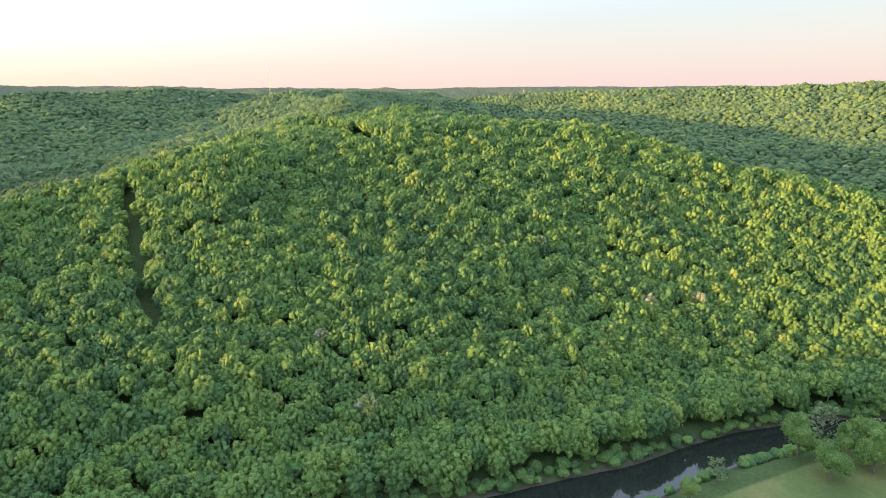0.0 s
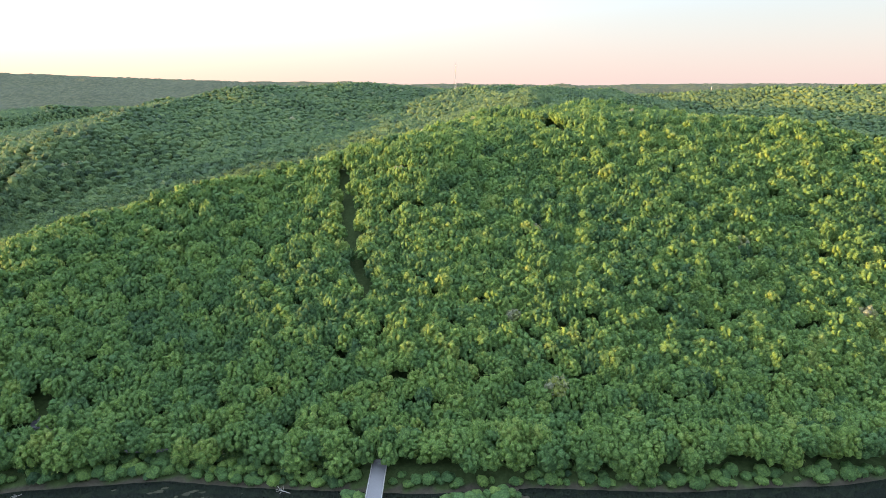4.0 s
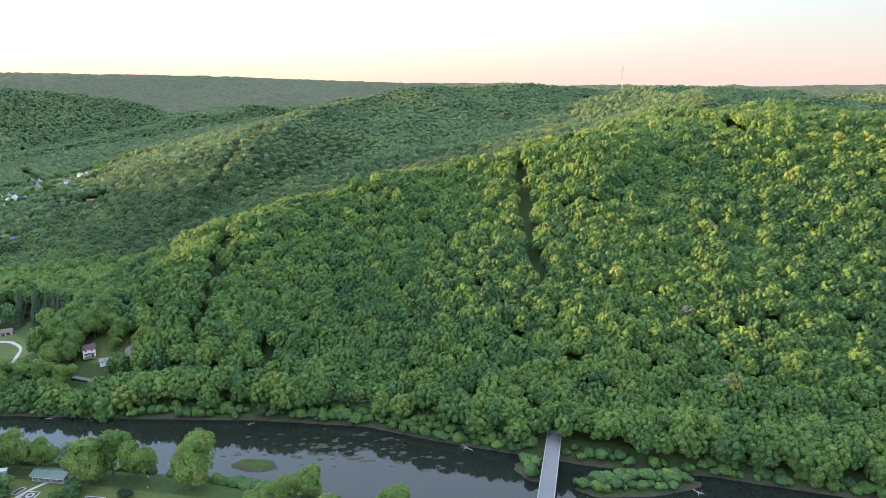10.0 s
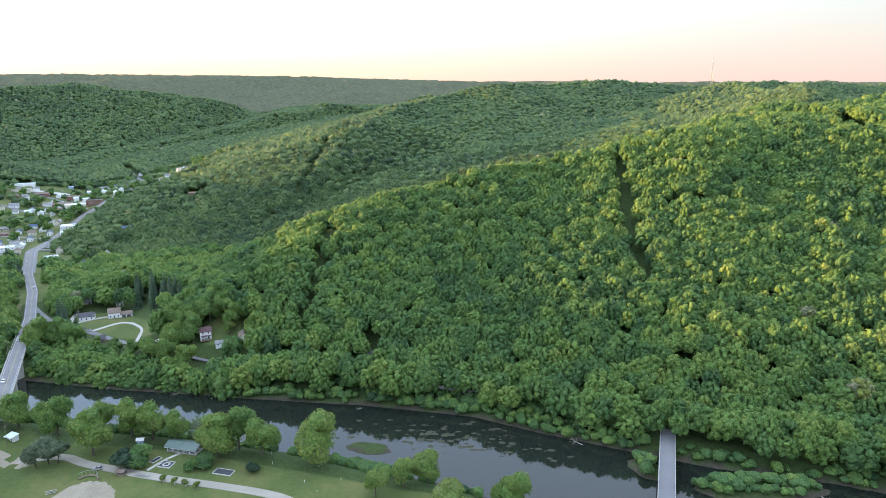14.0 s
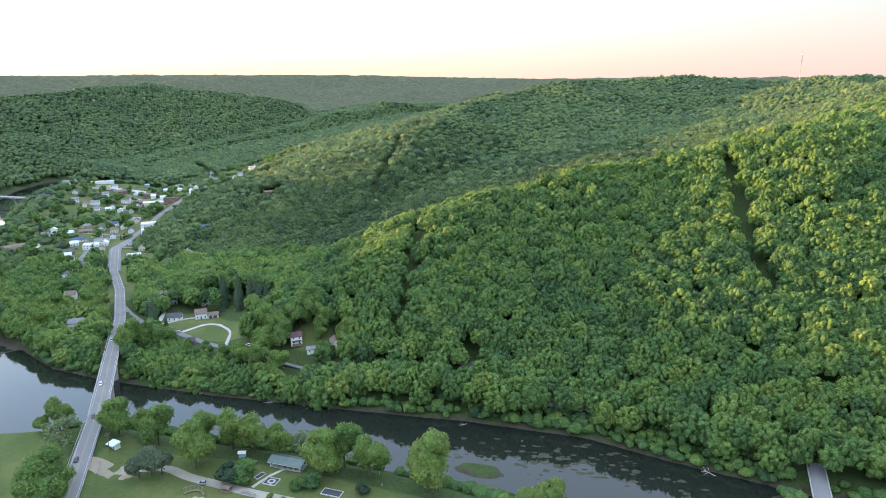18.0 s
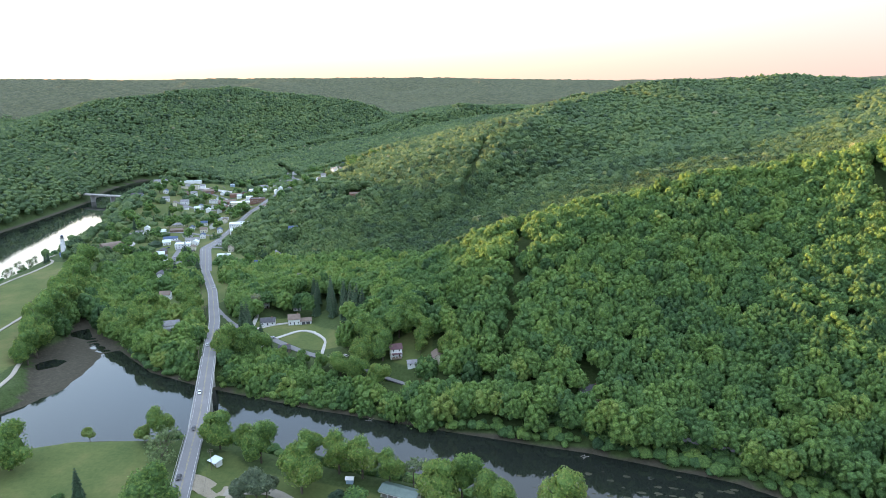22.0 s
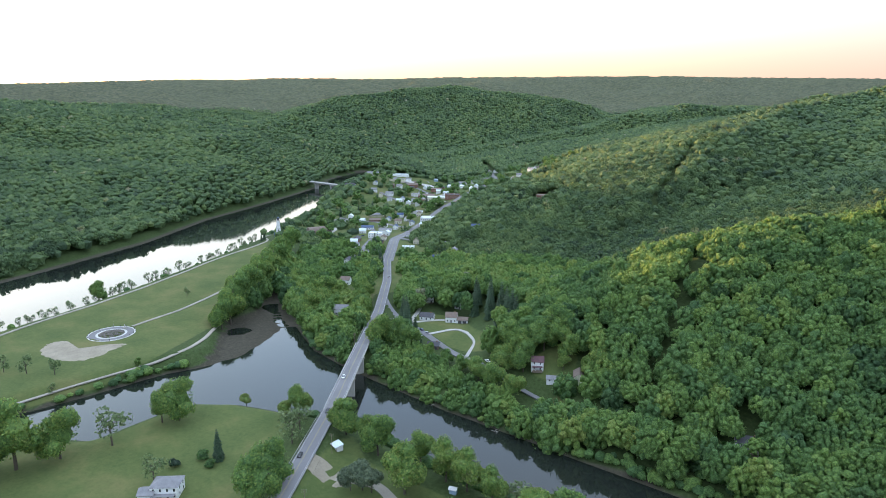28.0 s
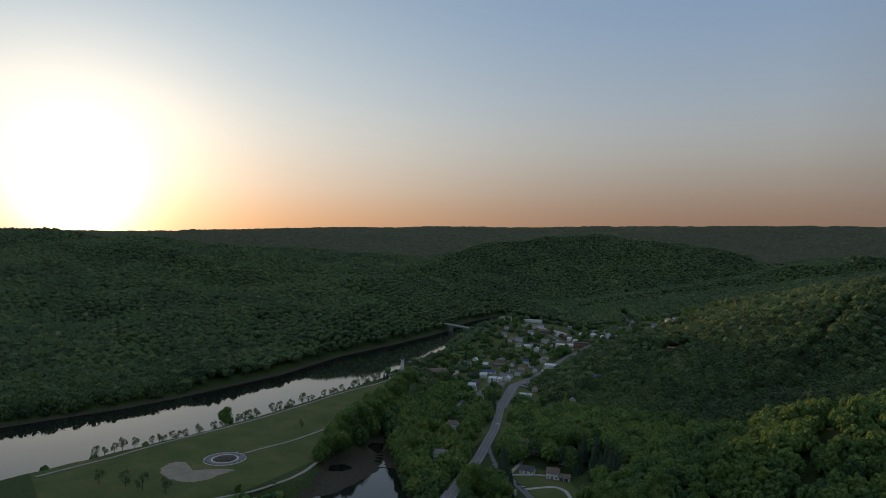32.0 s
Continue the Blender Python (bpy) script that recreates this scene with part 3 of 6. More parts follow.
# places kept clear of trees: x, y, width in metres
SITES = [(-301, 286, 13), (-338, 333, 10), (-273, 331, 11), (-257, 305, 14), (-244, 309, 18), (-252, 330, 8), (-205, 280, 16), (-211, 274, 12), (-175, 264, 14), (-165, 257, 10), (-155, 260, 12), (-231, 271, 9), (-243, 275, 8), (-92, 246, 5), (-235, 131, 16),
         (-497, 428, 30), (-468, 449, 36), (-488, 418, 12), (-572, 769, 60), (-530, 625, 50), (-607, 766, 30), (-564, 795, 14), (-518, 731, 28), (-479, 708, 27), (-488, 764, 16), (-485, 735, 15), (-524, 694, 27), (-495, 666, 29), (-462, 637, 28),
         (-436, 628, 20), (-404, 584, 14), (-558, 728, 20), (-561, 702, 11), (-588, 686, 10), (-566, 655, 11), (-629, 734, 24), (-600, 650, 19), (-546, 660, 14), (-521, 653, 11), (-480, 547, 25), (-455, 556, 10), (-453, 533, 10), (-462, 523, 17)]
SITES += [(-226, 320, 30), (-210, 307, 26), (-218, 313, 24), (-457, 656, 22), (-475, 630, 26), (-391, 508, 22), (-583, 728, 30), (-296, 556, 30), (-338, 577, 26), (-314, 459, 16), (-312, 421, 16), (-339, 617, 18), (-361, 696, 18), (-563, 750, 50), (-485, 661, 26)]
SITES += [(-228, 318, 16), (-213, 306, 12), (-238, 331, 10), (-265, 319, 9), (-296, 277, 12), (-294, 269, 7)]
SITES += [(-444, 570, 16), (-437, 542, 9), (-405, 534, 21), (-437, 503, 12), (-442, 486, 17), (-420, 484, 17), (-414, 462, 15), (-418, 441, 13), (-404, 422, 10), (-364, 440, 13), (-374, 378, 13), (-378, 402, 9), (-328, 486, 14), (-317, 434, 14), (-319, 414, 14),
          (-338, 457, 6), (-325, 456, 6), (-638, 894, 26), (-667, 915, 15), (-568, 865, 12), (-592, 969, 15), (-418, 843, 16), (-388, 732, 16), (-361, 719, 14), (-380, 676, 20), (-465, 906, 27), (-335, 659, 24), (-501, 835, 13), (-509, 872, 13), (-545, 905, 12), (-352, 1030, 18)]
STREETS = [[(-398, 468), (-360, 470), (-330, 470)], [(-429, 611), (-500, 640), (-560, 660)], [(-447, 686), (-520, 715), (-600, 745)], [(-410, 510), (-460, 520), (-500, 505)],
           [(-380, 660), (-385, 740), (-420, 850)], [(-372, 398), (-390, 410), (-420, 470), (-450, 500)]]
CUTS = [[(39, 364), (35, 318), (32, 262)], [(-127, 345), (-126, 256)], [(-200, 720), (-198, 669), (-197, 554), (-196, 526)]]
ROAD_MAIN = ROAD_A + [(-395, 464), (-405, 529), (-420, 591), (-422, 626), (-420, 663), (-428, 720), (-470, 800), (-520, 880), (-590, 980)]
ROAD_SIDE = [(-296, 318), (-286, 308), (-273, 299), (-246, 285), (-223, 272), (-201, 262), (-179, 252), (-150, 244), (-110, 238), (-60, 226), (-10, 210), (18, 197)]
ROADS = [(ROAD_MAIN, 7), (ROAD_SIDE, 4.5)]


def wooded(x, y):
    """Whether a tree may stand at plan places."""
    ok = land(x, y) > 1.4
    for poly in LAWNS.values():
        ok &= poly_dist(x, y, poly) > 1.5
    ok &= poly_dist(x, y, MUD) > 1
    ok &= ~((poly_dist(x, y, LAWNS["west"]) < 22) & (x < -405) & (y < 408))
    inside = np.flatnonzero(poly_dist(x, y, TOWN) < 1)
    open_ = np.random.RandomState(len(x)).uniform(0, 1, len(inside)) < np.where(y[inside] > 420, 0.86, 0.5)
    for bx, by, bw in SITES:
        open_ |= np.hypot(x[inside] - bx, y[inside] - by) < 7 + bw / 2.6
    for ln in STREETS:
        open_ |= poly_dist(x[inside], y[inside], ln, False) < 8
    ok[inside[open_]] = False
    for bx, by, bw in SITES:
        ok &= np.hypot(x - bx, y - by) > 3.0 + bw / 3.0
    ok &= (poly_dist(x, y, ROAD_SIDE, False) > 7.5) | (x > -165)
    for line in CUTS:
        ok &= poly_dist(x, y, line, False) > 4.0
    ok &= (poly_dist(x, y, [(px + 6, py - 3) for px, py in ROAD_MAIN], False) > 8) | (y > 600) | (y < 266)
    ok &= (poly_dist(x, y, [(px - 3, py - 7) for px, py in ROAD_SIDE], False) > 6.0) | (x > -168)
    for line, w in ROADS:
        ok &= poly_dist(x, y, line, False) > w * 0.85
    return ok


def woods(x, y, rng, radius, height, tall=1.0):
    k = wooded(x, y)
    x, y = x[k], y[k]
    n = len(x)
    z = land(x, y)
    tint = 0.40 + 0.10 * lumps(x, y, 45, 11) + 0.06 * lumps(x, y, 140, 12) + rng.normal(0, 0.12, n)
    pale = rng.uniform(0, 1, n) < 0.005
    tint = np.where(pale, rng.uniform(0.85, 1.0, n), np.clip(tint, 0.08, 0.66))
    low = np.clip((275 - y) / 20, 0, 1) * np.clip((-120 - x) / 30, 0, 1)
    low = np.maximum(low, 0.8 * np.clip((-262 - x) / 20, 0, 1) * np.clip((560 - y) / 60, 0, 1) * np.clip((x + 520) / 40, 0, 1))
    low = np.maximum(low, np.where(poly_dist(x, y, TOWN) < 12, 1.3, 0))
    yard = np.clip((272 - y) / 12, 0, 1) * np.clip((-150 - x) / 20, 0, 1) * np.clip((x + 275) / 15, 0, 1)
    r = radius * rng.uniform(0.80, 1.28, n) * (1 + 0.22 * low) * (1 - 0.22 * yard)
    h = height * rng.uniform(0.87, 1.10, n) * (1 - 0.3 * low) * (1 - 0.30 * yard)
    return np.stack([x * S, y * S, (z + h - r * 1.2 * tall) * S, r * S, r * rng.uniform(0.98, 1.42, n) * tall * S, tint], -1)


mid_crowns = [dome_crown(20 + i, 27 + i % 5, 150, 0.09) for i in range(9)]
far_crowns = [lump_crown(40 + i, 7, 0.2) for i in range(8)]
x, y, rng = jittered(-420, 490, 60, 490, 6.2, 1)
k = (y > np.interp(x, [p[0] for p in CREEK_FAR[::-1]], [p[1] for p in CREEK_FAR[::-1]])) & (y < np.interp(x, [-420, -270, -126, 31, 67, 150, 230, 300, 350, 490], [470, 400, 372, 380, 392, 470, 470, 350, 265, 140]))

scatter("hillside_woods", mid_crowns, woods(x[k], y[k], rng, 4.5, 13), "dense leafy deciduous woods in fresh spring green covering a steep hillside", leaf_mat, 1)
EDGE = ([-420, -270, -126, 31, 67, 150, 230, 300, 350, 490], [470, 400, 372, 380, 392, 470, 470, 350, 265, 140])
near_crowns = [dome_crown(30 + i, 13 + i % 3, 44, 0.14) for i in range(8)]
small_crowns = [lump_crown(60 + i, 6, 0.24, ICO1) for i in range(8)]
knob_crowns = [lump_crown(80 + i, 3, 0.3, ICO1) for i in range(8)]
x2, y2, rng = jittered(-2050, 1980, 60, 2150, 6.4, 2)
r2, a2 = np.hypot(x2 + 50, y2 - 10), np.degrees(np.arctan2(-(x2 + 50), y2 - 10))
k = (a2 > -71) & (a2 < 83) & (r2 < 2120) & ~((x2 > -420) & (x2 < 490) & (y2 < np.interp(x2, *EDGE)))
k &= (r2 < 1250) | (rng.uniform(0, 1, len(r2)) < np.interp(r2, [1250, 2120], [1.0, 0.6]))
rz_ = r2 + np.where(r2 < 1000, rng.uniform(-130, 130, len(r2)), rng.uniform(-60, 60, len(r2)))
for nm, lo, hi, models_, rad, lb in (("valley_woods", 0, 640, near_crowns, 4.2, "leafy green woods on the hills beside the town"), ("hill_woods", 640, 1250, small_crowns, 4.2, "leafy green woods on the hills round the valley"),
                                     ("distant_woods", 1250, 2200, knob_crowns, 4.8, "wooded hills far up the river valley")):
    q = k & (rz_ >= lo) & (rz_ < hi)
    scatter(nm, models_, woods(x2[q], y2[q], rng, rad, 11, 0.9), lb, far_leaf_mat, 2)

# low growth along the banks
xb, yb, rng = jittered(-760, 420, 60, 760, 2.8, 3)
wd = np.minimum(poly_dist(xb, yb, CREEK), poly_dist(xb, yb, RIVER))
keep = (wd > 0.7) & (wd < np.where(yb > 200, 3.5, 4.5) + 3 * lumps(xb, yb, 20, 14)) & (((yb > 100) & (xb > -700)))
keep &= (poly_dist(xb, yb, MUD) > 1) & ((xb > -500) | (land(xb, yb) > 1.3))
keep &= (poly_dist(xb, yb, LAWNS["point"]) > 9) & (poly_dist(xb, yb, ROAD_MAIN, False) > 5)
keep &= (poly_dist(xb, yb, LAWNS["west"]) > 14) | (xb > -350) | (rng.uniform(0, 1, len(xb)) < 0.06)
keep |= (poly_dist(xb, yb, ROAD_SIDE, False) < 11) & (poly_dist(xb, yb, ROAD_SIDE, False) > 3.2) & (xb > -140) & (wd > 1.2)
keep &= (poly_dist(xb, yb, [(22, 200), (8, 140)], False) > 4) & (rng.uniform(0, 1, len(xb)) < 0.92)
keep |= (np.minimum(poly_dist(xb, yb, ISLANDS[0]), poly_dist(xb, yb, ISLANDS[1])) < -1.2) & (poly_dist(xb, yb, [(22, 200), (8, 140)], False) > 4)
xb, yb = xb[keep], yb[keep]
rb = rng.uniform(1.3, 2.9, len(xb))
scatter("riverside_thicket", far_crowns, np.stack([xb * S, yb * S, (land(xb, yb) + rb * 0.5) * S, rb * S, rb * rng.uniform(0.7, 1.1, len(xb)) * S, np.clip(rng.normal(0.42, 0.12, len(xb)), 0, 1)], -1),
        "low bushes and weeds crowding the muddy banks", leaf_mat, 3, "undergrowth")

def canopy(haze_glow):
    """Treetops seen from afar: cells of crowns with their own hue and rounded tops."""
    def build(n, l, b):
        tc, vo = n.new("ShaderNodeTexCoord"), n.new("ShaderNodeTexVoronoi")
        vo.inputs["Scale"].default_value = 0.085
        l.new(tc.outputs["Object"], vo.inputs["Vector"])
        f = noise_node(n, l, 0.3, 4, 0.7)
        sep = n.new("ShaderNodeSeparateColor")
        l.new(vo.outputs["Color"], sep.inputs[0])
        c = ramp(n, l, sep.outputs[0], [(0.0, (0.030, 0.044, 0.030)), (0.4, (0.054, 0.072, 0.042)), (0.8, (0.080, 0.098, 0.052)), (1.0, (0.11, 0.112, 0.064))])
        c = mixed(n, l, 0.35, c, ramp(n, l, f.outputs[0], [(0.3, (0.025, 0.045, 0.022)), (0.7, (0.10, 0.14, 0.06))]))
        l.new(c, b.inputs["Base Color"])
        b.inputs["Specular IOR Level"].default_value = 0.1
        # grey emission over the treetops stands in for distance haze
        if haze_glow:
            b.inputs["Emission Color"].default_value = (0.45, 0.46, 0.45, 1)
            b.inputs["Emission Strength"].default_value = haze_glow
        inv = n.new("ShaderNodeMath")
        inv.operation = "MULTIPLY_ADD"
        inv.inputs[1].default_value = -1.0
        l.new(vo.outputs["Distance"], inv.inputs[0])
        l.new(f.outputs[0], inv.inputs[2])
        bump(n, l, b, inv.outputs[0], 1.0, 7.0)
    return build


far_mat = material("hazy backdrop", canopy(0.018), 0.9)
# canopy of the farthest hills: one rolling sheet of crowns, its haze painted as emission
ca_, cr_ = np.radians(np.arange(-74, 88, 0.17)), 2080 * np.cumprod(np.full(110, 1.0039))
A, R = np.meshgrid(ca_, cr_)
fx, fy = -50 - np.sin(A) * R, 10 + np.cos(A) * R
rng = np.random.RandomState(5)
fx = fx + rng.uniform(-1.5, 1.5, fx.shape)
fz = land(fx, fy)
fz = np.where(fz < 1.5, -5, fz + 9 + 2.0 * lumps(fx, fy, 9, 21) + 2.0 * rng.uniform(-1, 1, fx.shape))
ct = 0.40 + 0.14 * lumps(fx, fy, 8, 22) + 0.08 * lumps(fx, fy, 90, 23)
n1, n0 = A.shape
idx = np.arange(n1 * n0).reshape(n1, n0)
cq = np.stack([idx[:-1, :-1], idx[1:, :-1], idx[1:, 1:], idx[:-1, 1:]], -1).reshape(-1, 4)
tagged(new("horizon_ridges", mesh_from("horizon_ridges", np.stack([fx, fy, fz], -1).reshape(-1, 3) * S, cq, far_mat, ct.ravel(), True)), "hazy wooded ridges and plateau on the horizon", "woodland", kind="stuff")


# ---- roads ----
def ribbon(line, width, lift, ends=None, step=4.0, zs=None):
    """Quads of a strip along a plan line, laid on the ground: width and lift in metres."""
    pts = [Vector((px * S, py * S, 0)) for px, py in line]
    fine = []
    for a, b in zip(pts, pts[1:]):
        m = max(1, int((b - a).length / step))
        fine += [a.lerp(b, i / m) for i in range(m)]
    fine.append(pts[-1])
    for _ in range(3):
        fine = [fine[0]] + [(fine[i - 1] + fine[i] * 2 + fine[i + 1]) / 4 for i in range(1, len(fine) - 1)] + [fine[-1]]
    x, y = np.array([p.x for p in fine]), np.array([p.y for p in fine])
    z = land(x / S, y / S) * S if zs is None else np.interp(np.arange(len(fine)) / (len(fine) - 1), zs[0], zs[1])
    return fine, z


def strip(name, line, width, mat, label, lift=0.25, zs=None, offset=0.0, category="road", kind="structure", thick=0.6, parent=None):
    fine, z = ribbon(line, width, lift, zs=zs)
    if zs is None:
        for _ in range(6):
            z = np.concatenate([z[:1], (z[:-2] + 2 * z[1:-1] + z[2:]) / 4, z[-1:]])
    V, Q = [], []
    for i, p in enumerate(fine):
        d = (fine[min(i + 1, len(fine) - 1)] - fine[max(i - 1, 0)]).normalized()
        s = Vector((-d.y, d.x, 0))
        for q, dz in ((-width / 2, -thick), (-width / 2, 0), (width / 2, 0), (width / 2, -thick)):
            e = p + s * (q + offset)
            V.append((e.x, e.y, z[i] + lift + dz))
        if i:
            k = 4 * i
            Q += [(k - 4, k - 3, k + 1, k), (k - 3, k - 2, k + 2, k + 1), (k - 2, k - 1, k + 3, k + 2)]
    me = mesh_from(name, np.array(V), np.array(Q), mat)
    ob = new(name, me)
    if parent:
        ob.parent = parent
        return tagged(ob, label)
    return tagged(ob, label, category, kind=kind)


ROAD_B = ROAD_MAIN[len(ROAD_A) - 1:]
ta = [0.0]
for (px, py), (qx, qy) in zip(ROAD_A, ROAD_A[1:]):
    ta.append(ta[-1] + math.hypot(qx - px, qy - py))
za = [v * S for v in np.interp([p[1] for p in ROAD_A], ROAD_AZ[0], ROAD_AZ[1])]
prof = ([v / ta[-1] for v in ta], za)
line_mat = two_scale("white paint", (0.38, 0.38, 0.37), (0.58, 0.58, 0.56), 0.5, 8, 0.8, 0.0)
yellow_mat = two_scale("yellow paint", (0.26, 0.22, 0.12), (0.36, 0.30, 0.15), 0.5, 8, 0.8, 0.0)
gravel_mat = two_scale("pale gravel", (0.23, 0.21, 0.18), (0.35, 0.325, 0.28), 0.08, 3, 0.95, 0.4)
road = strip("road", ROAD_A, 8.6, asphalt_mat, "grey asphalt two-lane road on an embankment and bridge", 0.0, prof)
road_town = strip("road", ROAD_B, 13.0, asphalt_mat, "grey asphalt main street of the town", 0.4)
for ob, ln, zz, lift in ((road, ROAD_A, prof, 0.03), (road_town, ROAD_B, None, 0.43)):
    for off, mt in ((-3.6, line_mat), (3.6, line_mat), (-0.2, yellow_mat), (0.2, yellow_mat)):
        strip("road_line", ln, 0.14, mt, "", lift, zz, off, thick=0.02, parent=ob)
side_road = strip("road", ROAD_SIDE, 5.2, asphalt_mat, "narrow grey asphalt side road along the wooded creek bank", 0.35)
for ln in STREETS:
    strip("road", ln, 6.5, asphalt_mat, "grey asphalt back street between town houses", 0.35)
DRIVES = [[(-243, 285), (-236, 300), (-228, 298), (-215, 284), (-211, 268)], [(-262, 294), (-252, 306), (-240, 312)], [(-280, 330), (-270, 318), (-262, 296)]]
for ln in DRIVES:
    strip("driveway", ln, 3.2, concrete_mat, "pale concrete driveway beside a mown lawn", 0.3, category="driveway")
PATHS = [([(-350, 100), (-340, 140), (-335, 162), (-332, 177), (-328, 193), (-327, 207), (-334, 223), (-348, 240)], 3.0), ([(-379, 212), (-381, 240), (-388, 267), (-399, 298), (-412, 326), (-430, 350)], 2.6),
         ([(-412, 120), (-418, 157), (-425, 187), (-430, 220), (-440, 262), (-459, 321), (-471, 369), (-478, 395)], 2.6)]
for ln, wd in PATHS:
    strip("footpath", ln, wd, gravel_mat, "pale gravel footpath across the riverside meadow", 0.5, category="path")
strip("footpath", [(-198, 164), (-184, 168), (-176, 163), (-166, 161), (-155, 158), (-141, 155), (-126, 152), (-112, 149), (-103, 146), (-95, 138), (-70, 125)], 5.0, gravel_mat, "broad pale gravel track through the park", 0.2, category="path")
strip("footpath", [(-153, 160), (-152, 165), (-145, 172)], 1.6, concrete_mat, "narrow concrete walk to the picnic shelter", 0.2, category="path")

def patch(name, outline, mat, label, category):
    """A thin worn patch with a ragged rounded edge, lying on the ground."""
    pts = [Vector(p) for p in outline]
    for _ in range(3):
        pts = [q for a, b in zip(pts, pts[1:] + pts[:1]) for q in (a.lerp(b, 0.25), a.lerp(b, 0.75))]
    rng = random.Random(len(pts))
    mid = sum(pts, Vector((0, 0))) / len(pts)
    rings, V, Q, n = 7, [], [], len(pts)
    rag = [1 + rng.uniform(-0.05, 0.05) for _ in pts]
    for k in range(rings):
        for p, g in zip(pts, rag):
            e = mid.lerp(p, g * (1 - k / (rings - 0.9)))
            V.append((e.x, e.y, 0.16 if k else -0.1))
    for k in range(rings - 1):
        Q += [(k * n + i, k * n + (i + 1) % n, (k + 1) * n + (i + 1) % n, (k + 1) * n + i) for i in range(n)]
    V = np.array(V)
    V = np.stack([V[:, 0] * S, V[:, 1] * S, land(V[:, 0], V[:, 1]) * S + V[:, 2]], -1)
    return tagged(new(name, mesh_from(name, V, np.array(Q), mat, None, True)), label, category, kind="structure")


sand_mat = two_scale("bare sandy soil", (0.19, 0.165, 0.12), (0.33, 0.29, 0.225), 0.12, 1.5, 0.95, 0.3)
patch("infield", DIAMOND, sand_mat, "pale sandy infield of a ball diamond on the park lawn", "ball diamond")
patch("gravel_lot", LOT, sand_mat, "pale gravel parking lot beside the park track", "parking lot")
patch("bare_ground", SAND, sand_mat, "pale bare sandy patch worn into the riverside meadow", "bare soil")

# ---- shared materials of built things ----
white_mat = two_scale("white siding", (0.66, 0.68, 0.70), (0.82, 0.83, 0.84), 0.3, 5, 0.6, 0.1)
cream_mat = two_scale("cream siding", (0.55, 0.52, 0.42), (0.68, 0.64, 0.54), 0.3, 5, 0.6, 0.1)
brick_mat = two_scale("brown brick", (0.16, 0.08, 0.06), (0.26, 0.15, 0.11), 0.3, 8, 0.9, 0.3)
blue_mat = two_scale("blue siding", (0.22, 0.32, 0.45), (0.32, 0.42, 0.55), 0.3, 5, 0.6, 0.1)
grey_roof = two_scale("grey shingles", (0.16, 0.16, 0.175), (0.27, 0.27, 0.285), 0.4, 6, 0.9, 0.3)
dark_roof = two_scale("dark shingles", (0.05, 0.05, 0.058), (0.10, 0.10, 0.115), 0.4, 6, 0.9, 0.3)
navy_roof = two_scale("blue shingles", (0.04, 0.07, 0.14), (0.08, 0.12, 0.21), 0.4, 6, 0.8, 0.3)
plum_roof = two_scale("plum brown shingles", (0.09, 0.05, 0.06), (0.16, 0.09, 0.10), 0.4, 6, 0.9, 0.3)
brown_roof = two_scale("brown shingles", (0.13, 0.10, 0.085), (0.22, 0.17, 0.14), 0.4, 6, 0.9, 0.3)
green_roof = two_scale("green metal roof", (0.07, 0.11, 0.10), (0.13, 0.18, 0.165), 0.3, 4, 0.5, 0.1)
pale_roof = two_scale("pale metal roof", (0.48, 0.58, 0.62), (0.66, 0.74, 0.76), 0.3, 4, 0.4, 0.1)
wood_mat = two_scale("weathered wood", (0.12, 0.095, 0.07), (0.24, 0.19, 0.145), 0.5, 8, 0.9, 0.3)
steel_mat = two_scale("galvanised steel", (0.32, 0.33, 0.34), (0.46, 0.47, 0.48), 0.5, 8, 0.45, 0.05, 0.7)
red_mat = two_scale("red paint", (0.35, 0.03, 0.025), (0.48, 0.05, 0.04), 0.5, 8, 0.5, 0.05)
black_mat = two_scale("black rubber", (0.02, 0.02, 0.022), (0.04, 0.04, 0.042), 0.5, 8, 0.8, 0.1)
court_mat = two_scale("dark court surface", (0.035, 0.038, 0.05), (0.06, 0.064, 0.08), 0.3, 8, 0.9, 0.1)
rubble_mat = two_scale("rubble", (0.10, 0.09, 0.085), (0.24, 0.22, 0.20), 0.6, 2, 0.95, 0.8)


def build_glass(n, l, b):
    b.inputs["Base Color"].default_value = (0.03, 0.035, 0.04, 1)
    b.inputs["IOR"].default_value = 1.5


glass_mat = material("window glass", build_glass, 0.06)

# ---- houses ----
wb = box(bmesh.new(), -0.5, 0.5, -0.06, 0.0, -0.75, 0.75)
win_frame = bpy.data.meshes.new("window")
wb.to_mesh(win_frame)
wb.free()
win_frame.materials.append(white_mat)
wb = box(bmesh.new(), -0.40, 0.40, -0.09, -0.055, -0.65, 0.65)
win_pane = bpy.data.meshes.new("pane")
wb.to_mesh(win_pane)
wb.free()
win_pane.materials.append(glass_mat)
wb = box(bmesh.new(), -0.5, 0.5, -0.07, 0.0, 0, 2.1)
door_leaf = bpy.data.meshes.new("door")
wb.to_mesh(door_leaf)
wb.free()
door_leaf.materials.append(dark_roof)


def fit_on(name, mesh, parent, x, y, z, rz, sx=1.0, sz=1.0):
    ob = new(name, mesh)
    ob.parent = parent
    ob.matrix_basis = pose(x, y, z, 0, 0, rz) @ Matrix.Diagonal((sx, 1, sz, 1))
    return ob


